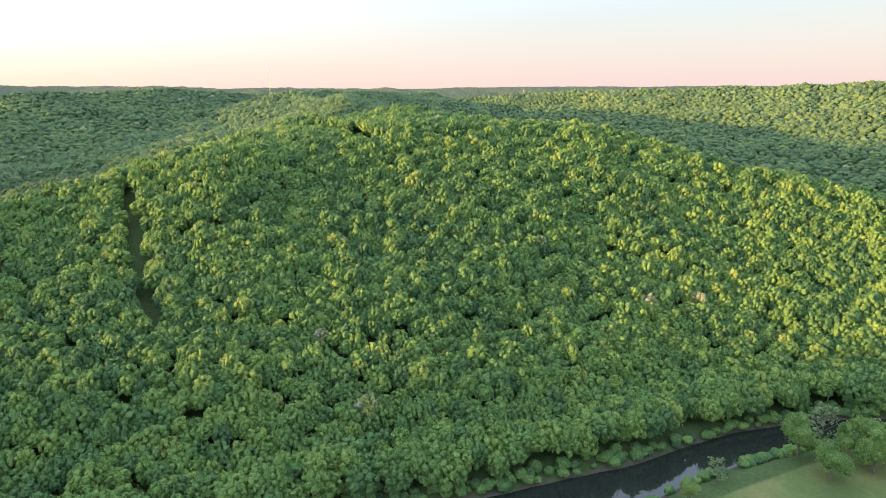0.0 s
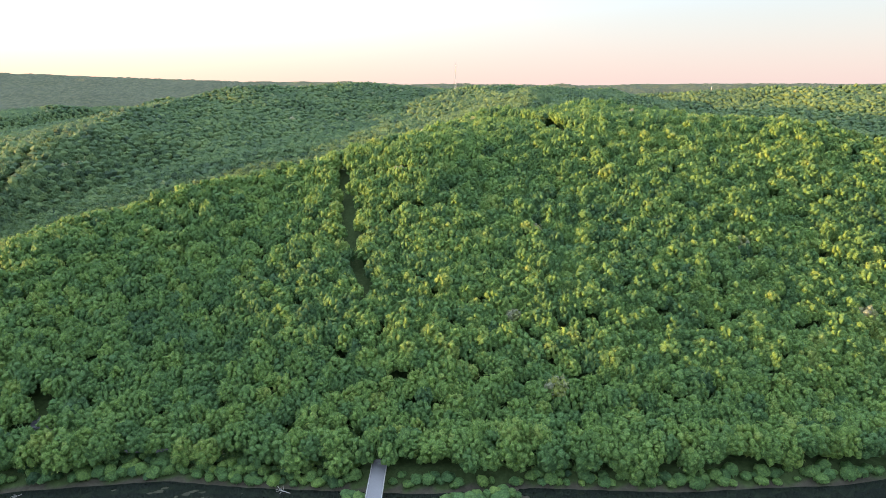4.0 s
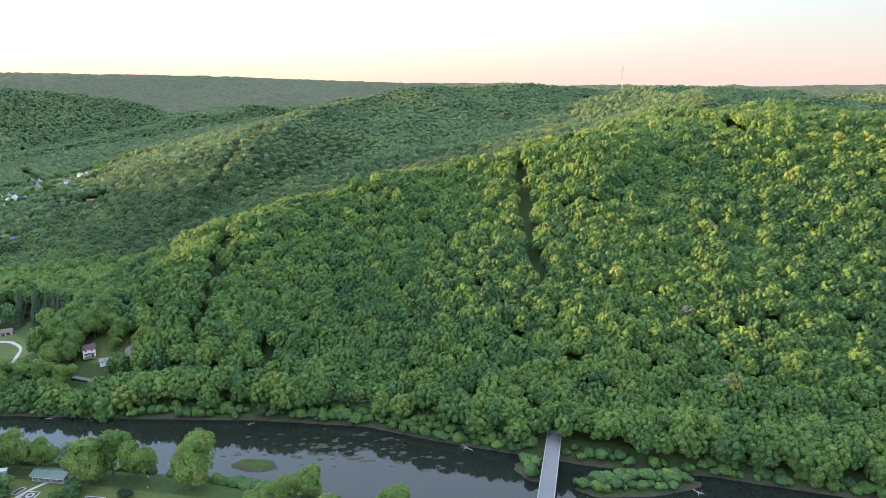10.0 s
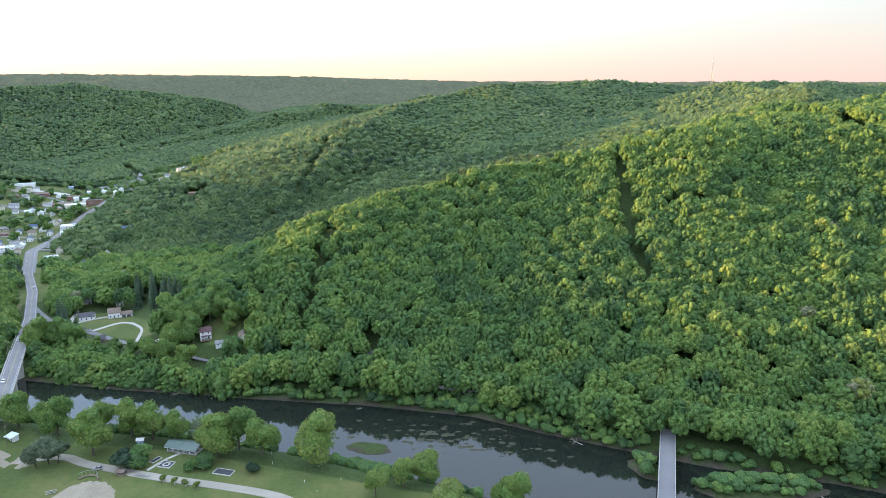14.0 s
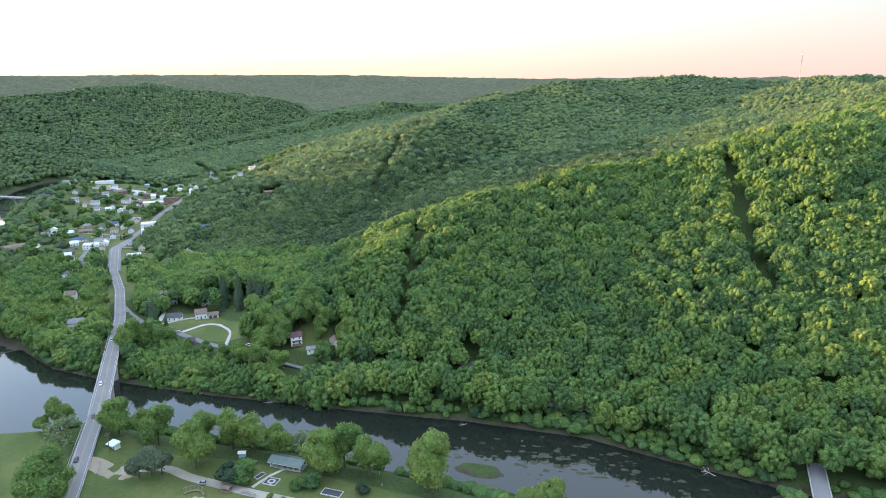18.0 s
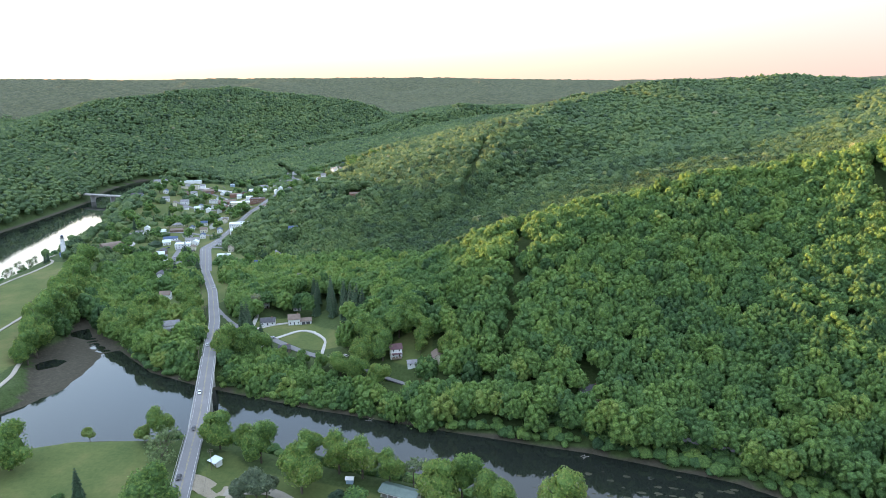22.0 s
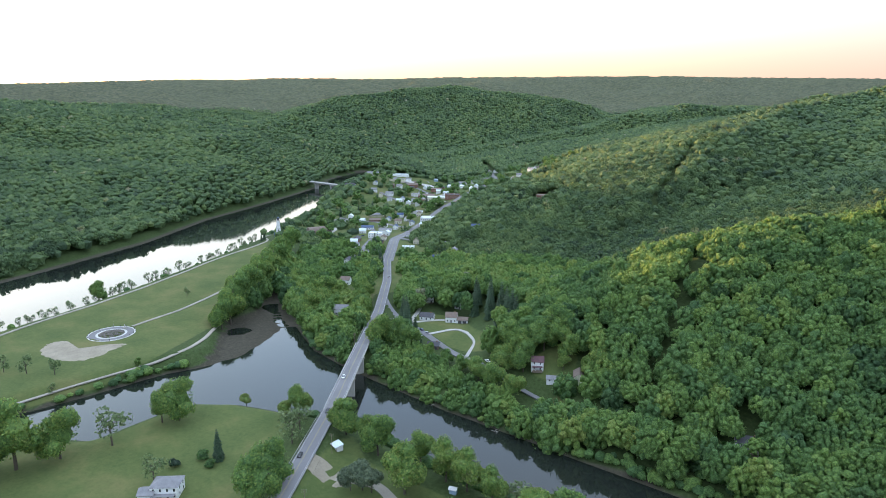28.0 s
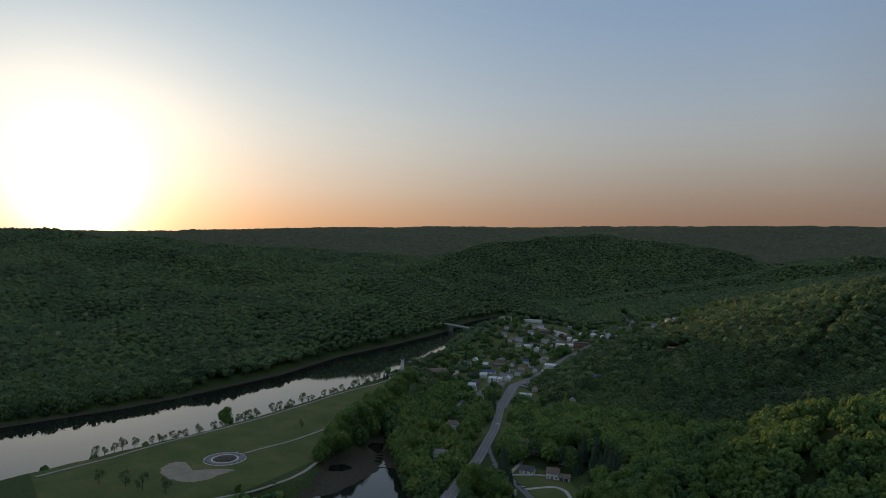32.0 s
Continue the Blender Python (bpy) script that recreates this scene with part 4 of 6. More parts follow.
def gable(bm, w, d, z0, rise, over=0.45, thick=0.22):
    """Two roof slabs over a body w by d, ridge along x."""
    for s in (1, -1):
        e, k = d / 2 + over, rise / (d / 2)
        v = [bm.verts.new(p) for p in ((-w / 2 - over, s * e, z0 - over * k), (w / 2 + over, s * e, z0 - over * k), (w / 2 + over, 0, z0 + rise), (-w / 2 - over, 0, z0 + rise))]
        u = [bm.verts.new(p.co + Vector((0, 0, thick))) for p in v]
        for q in ((v[0], v[1], v[2], v[3]), (u[3], u[2], u[1], u[0]), *[(v[i], u[i], u[(i + 1) % 4], v[(i + 1) % 4]) for i in range(4)]):
            bm.faces.new(q)
    bmesh.ops.recalc_face_normals(bm, faces=bm.faces)
    return bm


def hip(bm, w, d, z0, rise, over=0.45):
    a, b, k = w / 2 + over, d / 2 + over, max(0.3, (w - d) / 2)
    v = [bm.verts.new(p) for p in ((-a, -b, z0), (a, -b, z0), (a, b, z0), (-a, b, z0), (-k, 0, z0 + rise), (k, 0, z0 + rise))]
    for q in ((3, 2, 1, 0), (0, 1, 5, 4), (2, 3, 4, 5), (1, 2, 5), (3, 0, 4)):
        bm.faces.new([v[i] for i in q])
    return bm


def body(bm, w, d, h, rise):
    """Walls with gable ends."""
    box(bm, -w / 2, w / 2, -d / 2, d / 2, -1.5, h)
    if rise:
        for s in (-1, 1):
            x0, x1 = s * w / 2, s * (w / 2 - 0.25)
            v = [bm.verts.new(p) for p in ((x0, -d / 2, h), (x0, d / 2, h), (x0, 0, h + rise), (x1, -d / 2, h), (x1, d / 2, h), (x1, 0, h + rise))]
            for q in ((0, 1, 2), (5, 4, 3), (0, 2, 5, 3), (1, 4, 5, 2), (0, 3, 4, 1)):
                bm.faces.new([v[i] for i in q])
        bmesh.ops.recalc_face_normals(bm, faces=bm.faces)
    return bm


def house(px, py, rz, w, d, h, rise, wall, roof, label, style="gable", porch=False, chimney=False, wing=None, name="house", category="house", panes=True, group=""):
    """A house at a plan place: body, roof, windows, door, and where it has them a porch, a chimney and a wing."""
    gz = ground_z(px * S, py * S)
    ob = thing(name, pose(px * S, py * S, gz, 0, 0, rz), label, category, group)
    part("wall", body(bmesh.new(), w, d, h, rise if style == "gable" else 0), wall, ob)
    if style == "flat":
        r = box(bmesh.new(), -w / 2 - 0.1, w / 2 + 0.1, -d / 2 - 0.1, d / 2 + 0.1, h, h + 0.25)
        rf = part("roof", r, roof, ob)
        for x0, x1, y0, y1 in ((-w / 2, w / 2, -d / 2, -d / 2 + 0.3), (-w / 2, w / 2, d / 2 - 0.3, d / 2), (-w / 2, -w / 2 + 0.3, -d / 2 + 0.3, d / 2 - 0.3), (w / 2 - 0.3, w / 2, -d / 2 + 0.3, d / 2 - 0.3)):
            part("parapet", box(bmesh.new(), x0, x1, y0, y1, h + 0.2, h + 0.75), wall, ob)
        part("roof_unit", box(bmesh.new(), w * 0.1, w * 0.1 + 1.8, -1, 0.8, h + 0.2, h + 1.5, 0.1), steel_mat, ob)
    elif style == "hip":
        rf = part("roof", hip(bmesh.new(), w, d, h, rise), roof, ob)
    else:
        rf = part("roof", gable(bmesh.new(), w, d, h, rise), roof, ob)
    if chimney:
        c = box(bmesh.new(), w * 0.25, w * 0.25 + 0.8, -0.4, 0.4, h, h + rise + 0.9, 0.04)
        c = part("chimney", c, brick_mat, ob)
    if panes:
        storeys = max(1, int(h // 2.6))
        for st in range(storeys):
            z = 1.6 + st * 2.75
            nx = max(2, int(w // 3))
            for i in range(nx):
                x = -w / 2 + (i + 0.5) * w / nx
                for yy, a in ((-d / 2, 0), (d / 2, 180)):
                    if st == 0 and a == 0 and i == nx // 2:
                        fit_on("door", door_leaf, ob, x, yy - 0.002, 0.1, a)
                        continue
                    wn = fit_on("window", win_frame, ob, x, yy, z, a)
                    fit_on("pane", win_pane, wn, 0, 0, 0, 0)
            for i in range(2 if d > 6 else 1):
                y = (-d / 4 + i * d / 2) if d > 6 else 0
                for xx, a in ((-w / 2, -90), (w / 2, 90)):
                    wn = fit_on("window", win_frame, ob, xx, y, z, a)
                    fit_on("pane", win_pane, wn, 0, 0, 0, 0)
    if porch:
        pr = part("porch_roof", box(bmesh.new(), -w * 0.42, w * 0.42, -d / 2 - 2.4, -d / 2 - 0.02, 2.5, 2.72, 0.05), roof, ob)
        part("porch_floor", box(bmesh.new(), -w * 0.42, w * 0.42, -d / 2 - 2.3, -d / 2 - 0.02, -0.8, 0.3), wood_mat, ob)
        for i in range(4):
            x = -w * 0.4 + i * w * 0.8 / 3
            part("porch_post", box(bmesh.new(), x - 0.08, x + 0.08, -d / 2 - 2.25, -d / 2 - 2.09, 0.3, 2.5), white_mat, ob)
    if wing:
        wx, wy, ww, wdp, wh = wing
        b = body(bmesh.new(), ww, wdp, wh, rise * 0.6)
        b.transform(pose(wx, wy, 0))
        part("wing_wall", b, wall, ob)
        b = gable(bmesh.new(), ww, wdp, wh, rise * 0.6)
        b.transform(pose(wx, wy, 0))
        part("wing_roof", b, roof, ob)
        for i in range(2):
            part("garage_door", box(bmesh.new(), wx - ww * 0.4 + i * ww * 0.42, wx - ww * 0.4 + i * ww * 0.42 + ww * 0.34, wy - wdp / 2 - 0.05, wy - wdp / 2 + 0.02, 0, 2.1), dark_roof, ob)
    return ob


house(-301, 286, 30, 11.5, 8.0, 5.0, 2.8, white_mat, grey_roof, "white two-storey house with a grey roof among trees by the bridge", porch=True, wing=(-7.5, 0, 5, 6, 2.8))
house(-338, 333, 20, 9, 7, 5.0, 2.6, white_mat, brown_roof, "white clapboard house with a brown roof behind trees")
house(-273, 331, 35, 8.5, 8.0, 5.6, 2.4, white_mat, grey_roof, "tall white two-storey house with a porch on the wooded slope", porch=True)
house(-257, 305, 20, 11, 7.5, 3.0, 2.4, white_mat, dark_roof, "low white house with a dark shingle roof beside the side road", chimney=True)
house(-244, 309, 25, 9, 8, 4.6, 3.0, white_mat, brown_roof, "white house with a brick chimney and attached double garage", chimney=True, wing=(9.0, -1.5, 8.5, 6.5, 2.7))
house(-252, 330, 15, 6, 5, 2.6, 1.8, white_mat, grey_roof, "small white outbuilding at the edge of the woods")
house(-205, 280, 120, 11.0, 8.0, 4.4, 3.4, white_mat, navy_roof, "white house with a dark blue roof and a front porch", porch=True)
house(-174, 262, 25, 7.5, 6.5, 5.4, 2.4, white_mat, plum_roof, "white two-storey house with a plum-brown roof beside a lawn", porch=True)
house(-165, 257, 20, 7.0, 4.5, 2.4, 1.4, white_mat, grey_roof, "low white shed with a grey roof beside a lawn", name="shed", category="shed")
house(-155, 260, 110, 10.0, 6.5, 3.4, 2.2, cream_mat, brown_roof, "weathered cream barn half hidden by trees", name="barn", category="barn")
house(-231, 271, 25, 8.0, 6.5, 2.8, 2.0, wood_mat, dark_roof, "small dark wooden house below the side road", chimney=True)
house(-243, 275, 20, 6.0, 4.5, 2.4, 1.6, white_mat, pale_roof, "small white garage with a pale roof among trees", name="shed", category="shed")
house(-92, 246, 12, 11.0, 7.0, 4.2, 2.6, white_mat, dark_roof, "white cabin with a dark roof in a forest clearing", porch=True, chimney=True)
house(-235, 131, 35, 12.0, 9.0, 5.6, 2.6, white_mat, grey_roof, "large white two-storey farmhouse with a grey hip roof on the lawn", "hip", porch=True, wing=(-7.5, -3, 6.5, 6.5, 3.2))

# town: x, y, width, depth, height, rise, wall, roof, style
G, F, H_ = "gable", "flat", "hip"
TOWN_ROWS = [
    (-607, 766, 34, 14, 5, 0, white_mat, pale_roof, F), (-564, 795, 12, 8, 4, 0, blue_mat, pale_roof, F), (-518, 731, 28, 16, 5, 0, brick_mat, brown_roof, F), (-479, 708, 27, 18, 7, 0, white_mat, pale_roof, F),
    (-488, 764, 16, 11, 6, 3, white_mat, grey_roof, G), (-485, 735, 15, 10, 6, 3, white_mat, grey_roof, G), (-524, 694, 27, 18, 5, 0, white_mat, grey_roof, F), (-495, 666, 29, 20, 6, 3, brick_mat, brown_roof, G),
    (-462, 637, 28, 16, 6, 0, cream_mat, pale_roof, F), (-436, 628, 20, 14, 8, 0, brick_mat, dark_roof, F), (-404, 584, 14, 10, 6, 3.5, cream_mat, brown_roof, G), (-558, 728, 20, 12, 5, 3, brick_mat, brown_roof, G),
    (-561, 702, 11, 8, 6, 3, white_mat, grey_roof, G), (-588, 686, 10, 8, 5, 3, white_mat, navy_roof, G), (-566, 655, 11, 8, 5, 3, white_mat, grey_roof, G), (-571, 697, 14, 9, 4, 2.5, brick_mat, brown_roof, G),
    (-629, 734, 24, 12, 5, 3, white_mat, grey_roof, G), (-600, 650, 19, 11, 5, 3, blue_mat, dark_roof, G), (-546, 660, 14, 9, 5, 3, white_mat, grey_roof, G), (-521, 653, 11, 8, 5, 2.5, white_mat, navy_roof, G),
    (-480, 547, 25, 10, 3.5, 2, cream_mat, grey_roof, G), (-455, 556, 10, 8, 5, 2.5, white_mat, navy_roof, G), (-453, 533, 9.5, 8, 4.5, 2.5, white_mat, navy_roof, G), (-462, 523, 17, 9, 3.5, 2, brick_mat, brown_roof, G),
    (-444, 570, 16, 10, 6, 0, white_mat, grey_roof, F), (-437, 542, 9, 8, 5, 3, white_mat, grey_roof, G), (-405, 534, 21, 14, 4, 0, white_mat, pale_roof, F), (-437, 503, 12, 8, 4.5, 2.4, white_mat, grey_roof, G),
    (-442, 486, 17, 9, 3.5, 2.2, white_mat, navy_roof, G), (-420, 484, 17, 9, 4, 2, white_mat, grey_roof, G), (-414, 462, 15, 11, 6.5, 0, white_mat, pale_roof, F), (-418, 441, 13, 9, 4, 2.4, brick_mat, dark_roof, G),
    (-404, 422, 10, 8, 4.5, 2.4, white_mat, grey_roof, G), (-364, 440, 13, 6, 3, 0, white_mat, pale_roof, F), (-374, 378, 13, 8, 4.5, 2.4, white_mat, dark_roof, G), (-378, 402, 9, 7, 4.5, 2.6, white_mat, grey_roof, G),
    (-328, 486, 11, 8, 6, 3, white_mat, navy_roof, G), (-317, 434, 11, 8, 5, 3, white_mat, grey_roof, G), (-319, 414, 13, 8, 4.5, 3, white_mat, navy_roof, G), (-338, 457, 5, 4, 2.4, 1.5, wood_mat, grey_roof, G),
    (-325, 456, 5, 4, 2.4, 1.5, white_mat, grey_roof, G), (-638, 894, 26, 12, 6, 3, white_mat, grey_roof, G), (-667, 915, 15, 10, 5, 3, white_mat, grey_roof, G), (-568, 865, 12, 9, 5, 3, white_mat, grey_roof, G),
    (-592, 969, 15, 10, 5, 3, white_mat, brown_roof, G), (-418, 843, 16, 10, 6, 3, white_mat, navy_roof, G), (-388, 732, 14, 10, 6, 3, white_mat, grey_roof, G), (-361, 719, 12, 9, 6, 3, white_mat, grey_roof, G),
    (-380, 676, 20, 11, 5, 3, brick_mat, brown_roof, G), (-465, 906, 27, 12, 5, 3, brick_mat, brown_roof, G), (-335, 659, 22, 12, 4, 0, brick_mat, brown_roof, F), (-501, 835, 13, 9, 5, 3, white_mat, grey_roof, G),
    (-509, 872, 13, 9, 5, 3, white_mat, grey_roof, G), (-545, 905, 12, 9, 5, 3, white_mat, brown_roof, G), (-352, 1030, 18, 10, 5, 3, white_mat, grey_roof, G)]
WORDS = {"white siding": "white", "cream siding": "cream", "brown brick": "brick", "blue siding": "blue", "weathered wood": "wooden"}
for i, (px, py, w, d, h, rise, wall, roof, style) in enumerate(TOWN_ROWS):
    kind_ = "commercial block" if style == "flat" else "house" if w < 20 else "long building"
    k_ = 1.15 if style == "flat" else 0.98
    w, d, h, rise = w * k_, d * k_, h * 0.85, rise * k_
    house(px, py, 28 + (90 if i % 3 == 1 and w < 16 else 0) + (i * 7 % 9) - 4, w, d, h, rise, wall, roof, f"{WORDS[wall.name]} town {kind_} with a {roof.name} {'flat' if style == 'flat' else 'pitched'} roof".replace("shingles ", "shingle ").replace("roof flat roof", "flat roof").replace("roof pitched roof", "pitched roof"),
          style, panes=(py < 700), name="shop" if style == "flat" else "house", category="building" if style == "flat" else "house", group="buildings of the town")
# further houses along the back streets
rng = random.Random(3)
lots = []
for ln in STREETS + [[(-398, 468), (-422, 550), (-429, 611), (-447, 686), (-474, 782), (-520, 880)]]:
    for (ax, ay), (bx, by) in zip(ln, ln[1:]):
        L = math.hypot(bx - ax, by - ay)
        for k in range(int(L // 19)):
            for sd in (-1, 1):
                f = (k + 0.5) * 19 / L
                px, py = ax + (bx - ax) * f - sd * (by - ay) / L * 10.5, ay + (by - ay) * f + sd * (bx - ax) / L * 10.5
                if all(math.hypot(px - q[0], py - q[1]) > 7 + q[2] / 3 for q in TOWN_ROWS) and all(math.hypot(px - a, py - b) > 11 for a, b in lots) and ground_z(px * S, py * S) > 3 and min(float(poly_dist(np.array([px]), np.array([py]), o, False)[0]) for o in STREETS + [ROAD_MAIN]) > 8:
                    lots.append((px, py))
for px, py in lots:
    wall, roof = rng.choice(((white_mat, grey_roof), (white_mat, grey_roof), (white_mat, navy_roof), (cream_mat, brown_roof), (white_mat, pale_roof), (brick_mat, dark_roof)))
    house(px, py, rng.choice((28, 118)) + rng.uniform(-8, 8), rng.uniform(8, 10.5), rng.uniform(6, 7.5), rng.uniform(3.6, 5.2), rng.uniform(2.0, 2.8), wall, roof,
          f"{WORDS[wall.name]} town house with a {roof.name} pitched roof".replace("roof pitched", "pitched"), panes=(py < 560), group="buildings of the town")
for ln_, w_ in (([(-596, 738), (-540, 762)], 34), ([(-500, 655), (-470, 668)], 18), ([(-452, 600), (-440, 618)], 16)):
    strip("car_park", ln_, w_, concrete_mat, "pale concrete car park between the shops of the town", 0.5, category="car park")
for px, py, rz, w, d, h, wall, roof, lb in ((-457, 656, 28, 22, 13, 5.5, white_mat, pale_roof, "white flat-roofed shop with a pale metal roof on the main street"), (-475, 630, 28, 26, 12, 5, brick_mat, brown_roof, "long brick shop row with a brown roof on the main street"),
                                            (-391, 508, 28, 19, 14, 4.5, white_mat, pale_roof, "low white workshop with a pale flat roof beside the street"), (-583, 728, 20, 30, 12, 5, cream_mat, grey_roof, "long cream store with a grey flat roof beside the car park"),
                                            (-296, 556, 28, 24, 16, 5, brick_mat, brown_roof, "broad brick building with a brown flat roof under the wooded slope"), (-338, 577, 28, 20, 10, 5, white_mat, grey_roof, "long white building with a grey flat roof at the wood's edge")):
    house(px, py, rz, w, d, h, 0, wall, roof, lb, "flat", panes=(py < 700), name="shop", category="building", group="buildings of the town")


# ---- bridges ----
def bridge(name, a, b, za_, zb_, width, piers, label, thick=1.1, deck_mat=asphalt_mat, rail="wall", girders=4):
    """A girder bridge between two plan places with its top at heights in metres: deck, girders, parapets and piers."""
    A, B = Vector((a[0] * S, a[1] * S, za_)), Vector((b[0] * S, b[1] * S, zb_))
    L = (B - A).length
    ob = thing(name, look(A, B) @ Matrix.Rotation(radians(-90), 4, "Z") @ Matrix.Rotation(radians(-90), 4, "Y"), label, "bridge")
    d = (B - A).normalized()
    s = Vector((-d.y, d.x, 0)).normalized()
    u = d.cross(s) * -1 if d.cross(s).z < 0 else d.cross(s)
    ob.matrix_basis = Matrix.Translation(A) @ Matrix((d, s, u)).transposed().to_4x4()
    part("deck", box(bmesh.new(), 0, L, -width / 2, width / 2, -0.35, -0.03), deck_mat, ob, "smooth paved deck")
    for i in range(girders):
        y = -width / 2 + 0.6 + i * (width - 1.2) / (girders - 1)
        part("girder", box(bmesh.new(), 0, L, y - 0.2, y + 0.2, -0.35 - thick, -0.36), concrete_mat, ob)
    for y in (-width / 2, width / 2):
        part("kerb", box(bmesh.new(), 0, L, y - 0.2, y + 0.2, -0.5, 0.22, 0.03), concrete_mat, ob)
        rl = part("railing", box(bmesh.new(), 0, L, y - 0.06, y + 0.06, 0.72, 0.92), steel_mat, ob, "galvanised guard rail")
        for i in range(int(L / 3) + 1):
            part("rail_post", box(bmesh.new(), i * 3 + 0.1, i * 3 + 0.22, y - 0.07, y + 0.07, 0.2, 0.8), steel_mat, rl)
    for f in piers:
        gx_ = A.lerp(B, f)
        bm = box(bmesh.new(), f * L - 0.7, f * L + 0.7, -width / 2 + 0.3, width / 2 - 0.3, -gx_.z - 3, -1.3 - thick, 0.2)
        pr = part("pier", bm, concrete_mat, ob, "pale concrete wall pier")
        part("pier_cap", box(bmesh.new(), f * L - 0.9, f * L + 0.9, -width / 2 - 0.2, width / 2 + 0.2, -1.3 - thick, -0.36 - thick, 0.05), concrete_mat, pr)
    return ob


bridge("road_bridge", (-224, 191), (-257, 250), 13.4, 13.4, 9.2, (0.12, 0.45, 0.78), "two-lane concrete girder bridge with steel guard rails over the creek")
bridge("narrow_bridge", (1, 126), (21.6, 190.5), 8.6, 8.8, 7.4, (0.25, 0.6), "narrow grey paved concrete bridge with low rails leading into the woods", 0.9, asphalt_mat)
bridge("river_bridge", (-742, 708), (-600, 688), 14.5, 14.0, 11.0, (0.25, 0.48, 0.72), "long pale highway bridge on concrete piers across the river", 1.8, concrete_mat)
for off in (-4.7, 4.7):
    fine, z = ribbon(ROAD_A, 1, 0, zs=prof)
    gr = thing("guard_rail", Matrix.Identity(4), "galvanised steel guard rail on posts beside the road", "guard rail", "guard rails")
    ok = [i for i, p in enumerate(fine) if (p.y / S < 190) or (252 < p.y / S < 285)]
    runs = [[i for i in ok if fine[i].y / S < 190], [i for i in ok if fine[i].y / S > 252]]
    for run in runs:
        for i, j in zip(run, run[1:]):
            d = (fine[j] - fine[i]).normalized()
            s = Vector((-d.y, d.x, 0)) * off
            a, b = fine[i] + s, fine[j] + s
            part("rail", rod(bmesh.new(), (a.x, a.y, z[i] + 0.65), (b.x, b.y, z[j] + 0.65), 0.14, 0.14, 4), steel_mat, gr)
            part("post", rod(bmesh.new(), (a.x, a.y, z[i] - 0.6), (a.x, a.y, z[i] + 0.7), 0.07, 0.07, 4), steel_mat, gr)


# ---- single trees ----
def limb_mesh(name, seed, h, spread, forks=7, bare=False, mat=None):
    """A tapered trunk with forking limbs, in metres."""
    rng = random.Random(seed)
    bm = bmesh.new()
    top = Vector((rng.uniform(-0.4, 0.4), rng.uniform(-0.4, 0.4), h * 0.62))
    rod(bm, (0, 0, -0.6), top * 0.5, h * 0.026, h * 0.020, 7)
    rod(bm, top * 0.5, top, h * 0.020, h * 0.011, 6)
    for i in range(forks):
        a = i * 2.4 + rng.uniform(-0.4, 0.4)
        st = top * rng.uniform(0.45, 1.0)
        en = st + Vector((math.cos(a) * spread, math.sin(a) * spread, h * rng.uniform(0.14, 0.34)))
        rod(bm, st, en, h * 0.010, h * 0.004, 5)
        if bare:
            for j in range(3):
                m = st.lerp(en, rng.uniform(0.4, 0.95))
                b = a + rng.uniform(-1.0, 1.0)
                rod(bm, m, m + Vector((math.cos(b), math.sin(b), rng.uniform(0.2, 1.0))) * spread * 0.55, h * 0.005, h * 0.0018, 4)
    if bare:
        rod(bm, top, top + Vector((0.5, -0.3, h * 0.36)), h * 0.011, h * 0.003, 5)
    me = bpy.data.meshes.new(name)
    bm.to_mesh(me)
    bm.free()
    me.materials.append(mat or bark_mat)
    return me


def tree_model(seed, h, r, lobes, per, size, tint, tall=1.0, cmat=None, low=0.42, label="", bottom=-0.7, core=None):
    """A leafy tree of height h and crown radius r, standing at the origin."""
    ob = tagged(new("tree"), label, "tree")
    tr = new("trunk", limb_mesh("trunk", seed, h, r * 0.55))
    tr.parent = ob
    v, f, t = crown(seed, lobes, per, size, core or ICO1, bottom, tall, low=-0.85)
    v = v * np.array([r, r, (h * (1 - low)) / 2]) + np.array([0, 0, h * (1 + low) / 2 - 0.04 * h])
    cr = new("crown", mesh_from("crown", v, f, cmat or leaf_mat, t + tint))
    cr.parent = ob
    return ob


def conifer_model(seed, h, r, label, tint=0.02):
    """A spruce: whorls of drooping boughs, each a fan of needles, round a straight trunk."""
    rng = np.random.RandomState(seed)
    ob = tagged(new("spruce"), label, "conifer")
    part("trunk", rod(bmesh.new(), (0, 0, -0.5), (0, 0, h * 0.95), h * 0.022, 0.04, 6), bark_mat, ob)
    V, F, at = [], [], 0
    rings = 13
    for i in range(rings):
        z = h * (0.10 + 0.86 * i / (rings - 1))
        rr = r * (1 - i / rings) ** 0.8 * rng.uniform(0.85, 1.1) + 0.25
        n = int(7 + 9 * (1 - i / rings))
        for j in range(n):
            a = j * 6.283 / n + rng.uniform(-0.2, 0.2) + i
            L, w = rr * rng.uniform(0.75, 1.15), rr * 0.30 + 0.15
            d, s = np.array([math.cos(a), math.sin(a), 0]), np.array([-math.sin(a), math.cos(a), 0])
            p = np.array([0, 0, z])
            dr = np.array([0, 0, -0.32 * L])
            V += [p, p + d * L * 0.6 + s * w + dr * 0.8, p + d * L + dr * 1.2, p + d * L * 0.6 - s * w + dr * 0.8, p + d * L * 0.55 + np.array([0, 0, 0.10 * L])]
            F += [(at, at + 1, at + 4), (at + 1, at + 2, at + 4), (at + 2, at + 3, at + 4), (at + 3, at, at + 4), (at, at + 3, at + 1), (at + 1, at + 3, at + 2)]
            at += 5
    cr = new("crown", mesh_from("crown", np.array(V), np.array(F), needle_mat, np.full(len(V), 0.3 + tint)))
    cr.parent = ob
    return ob


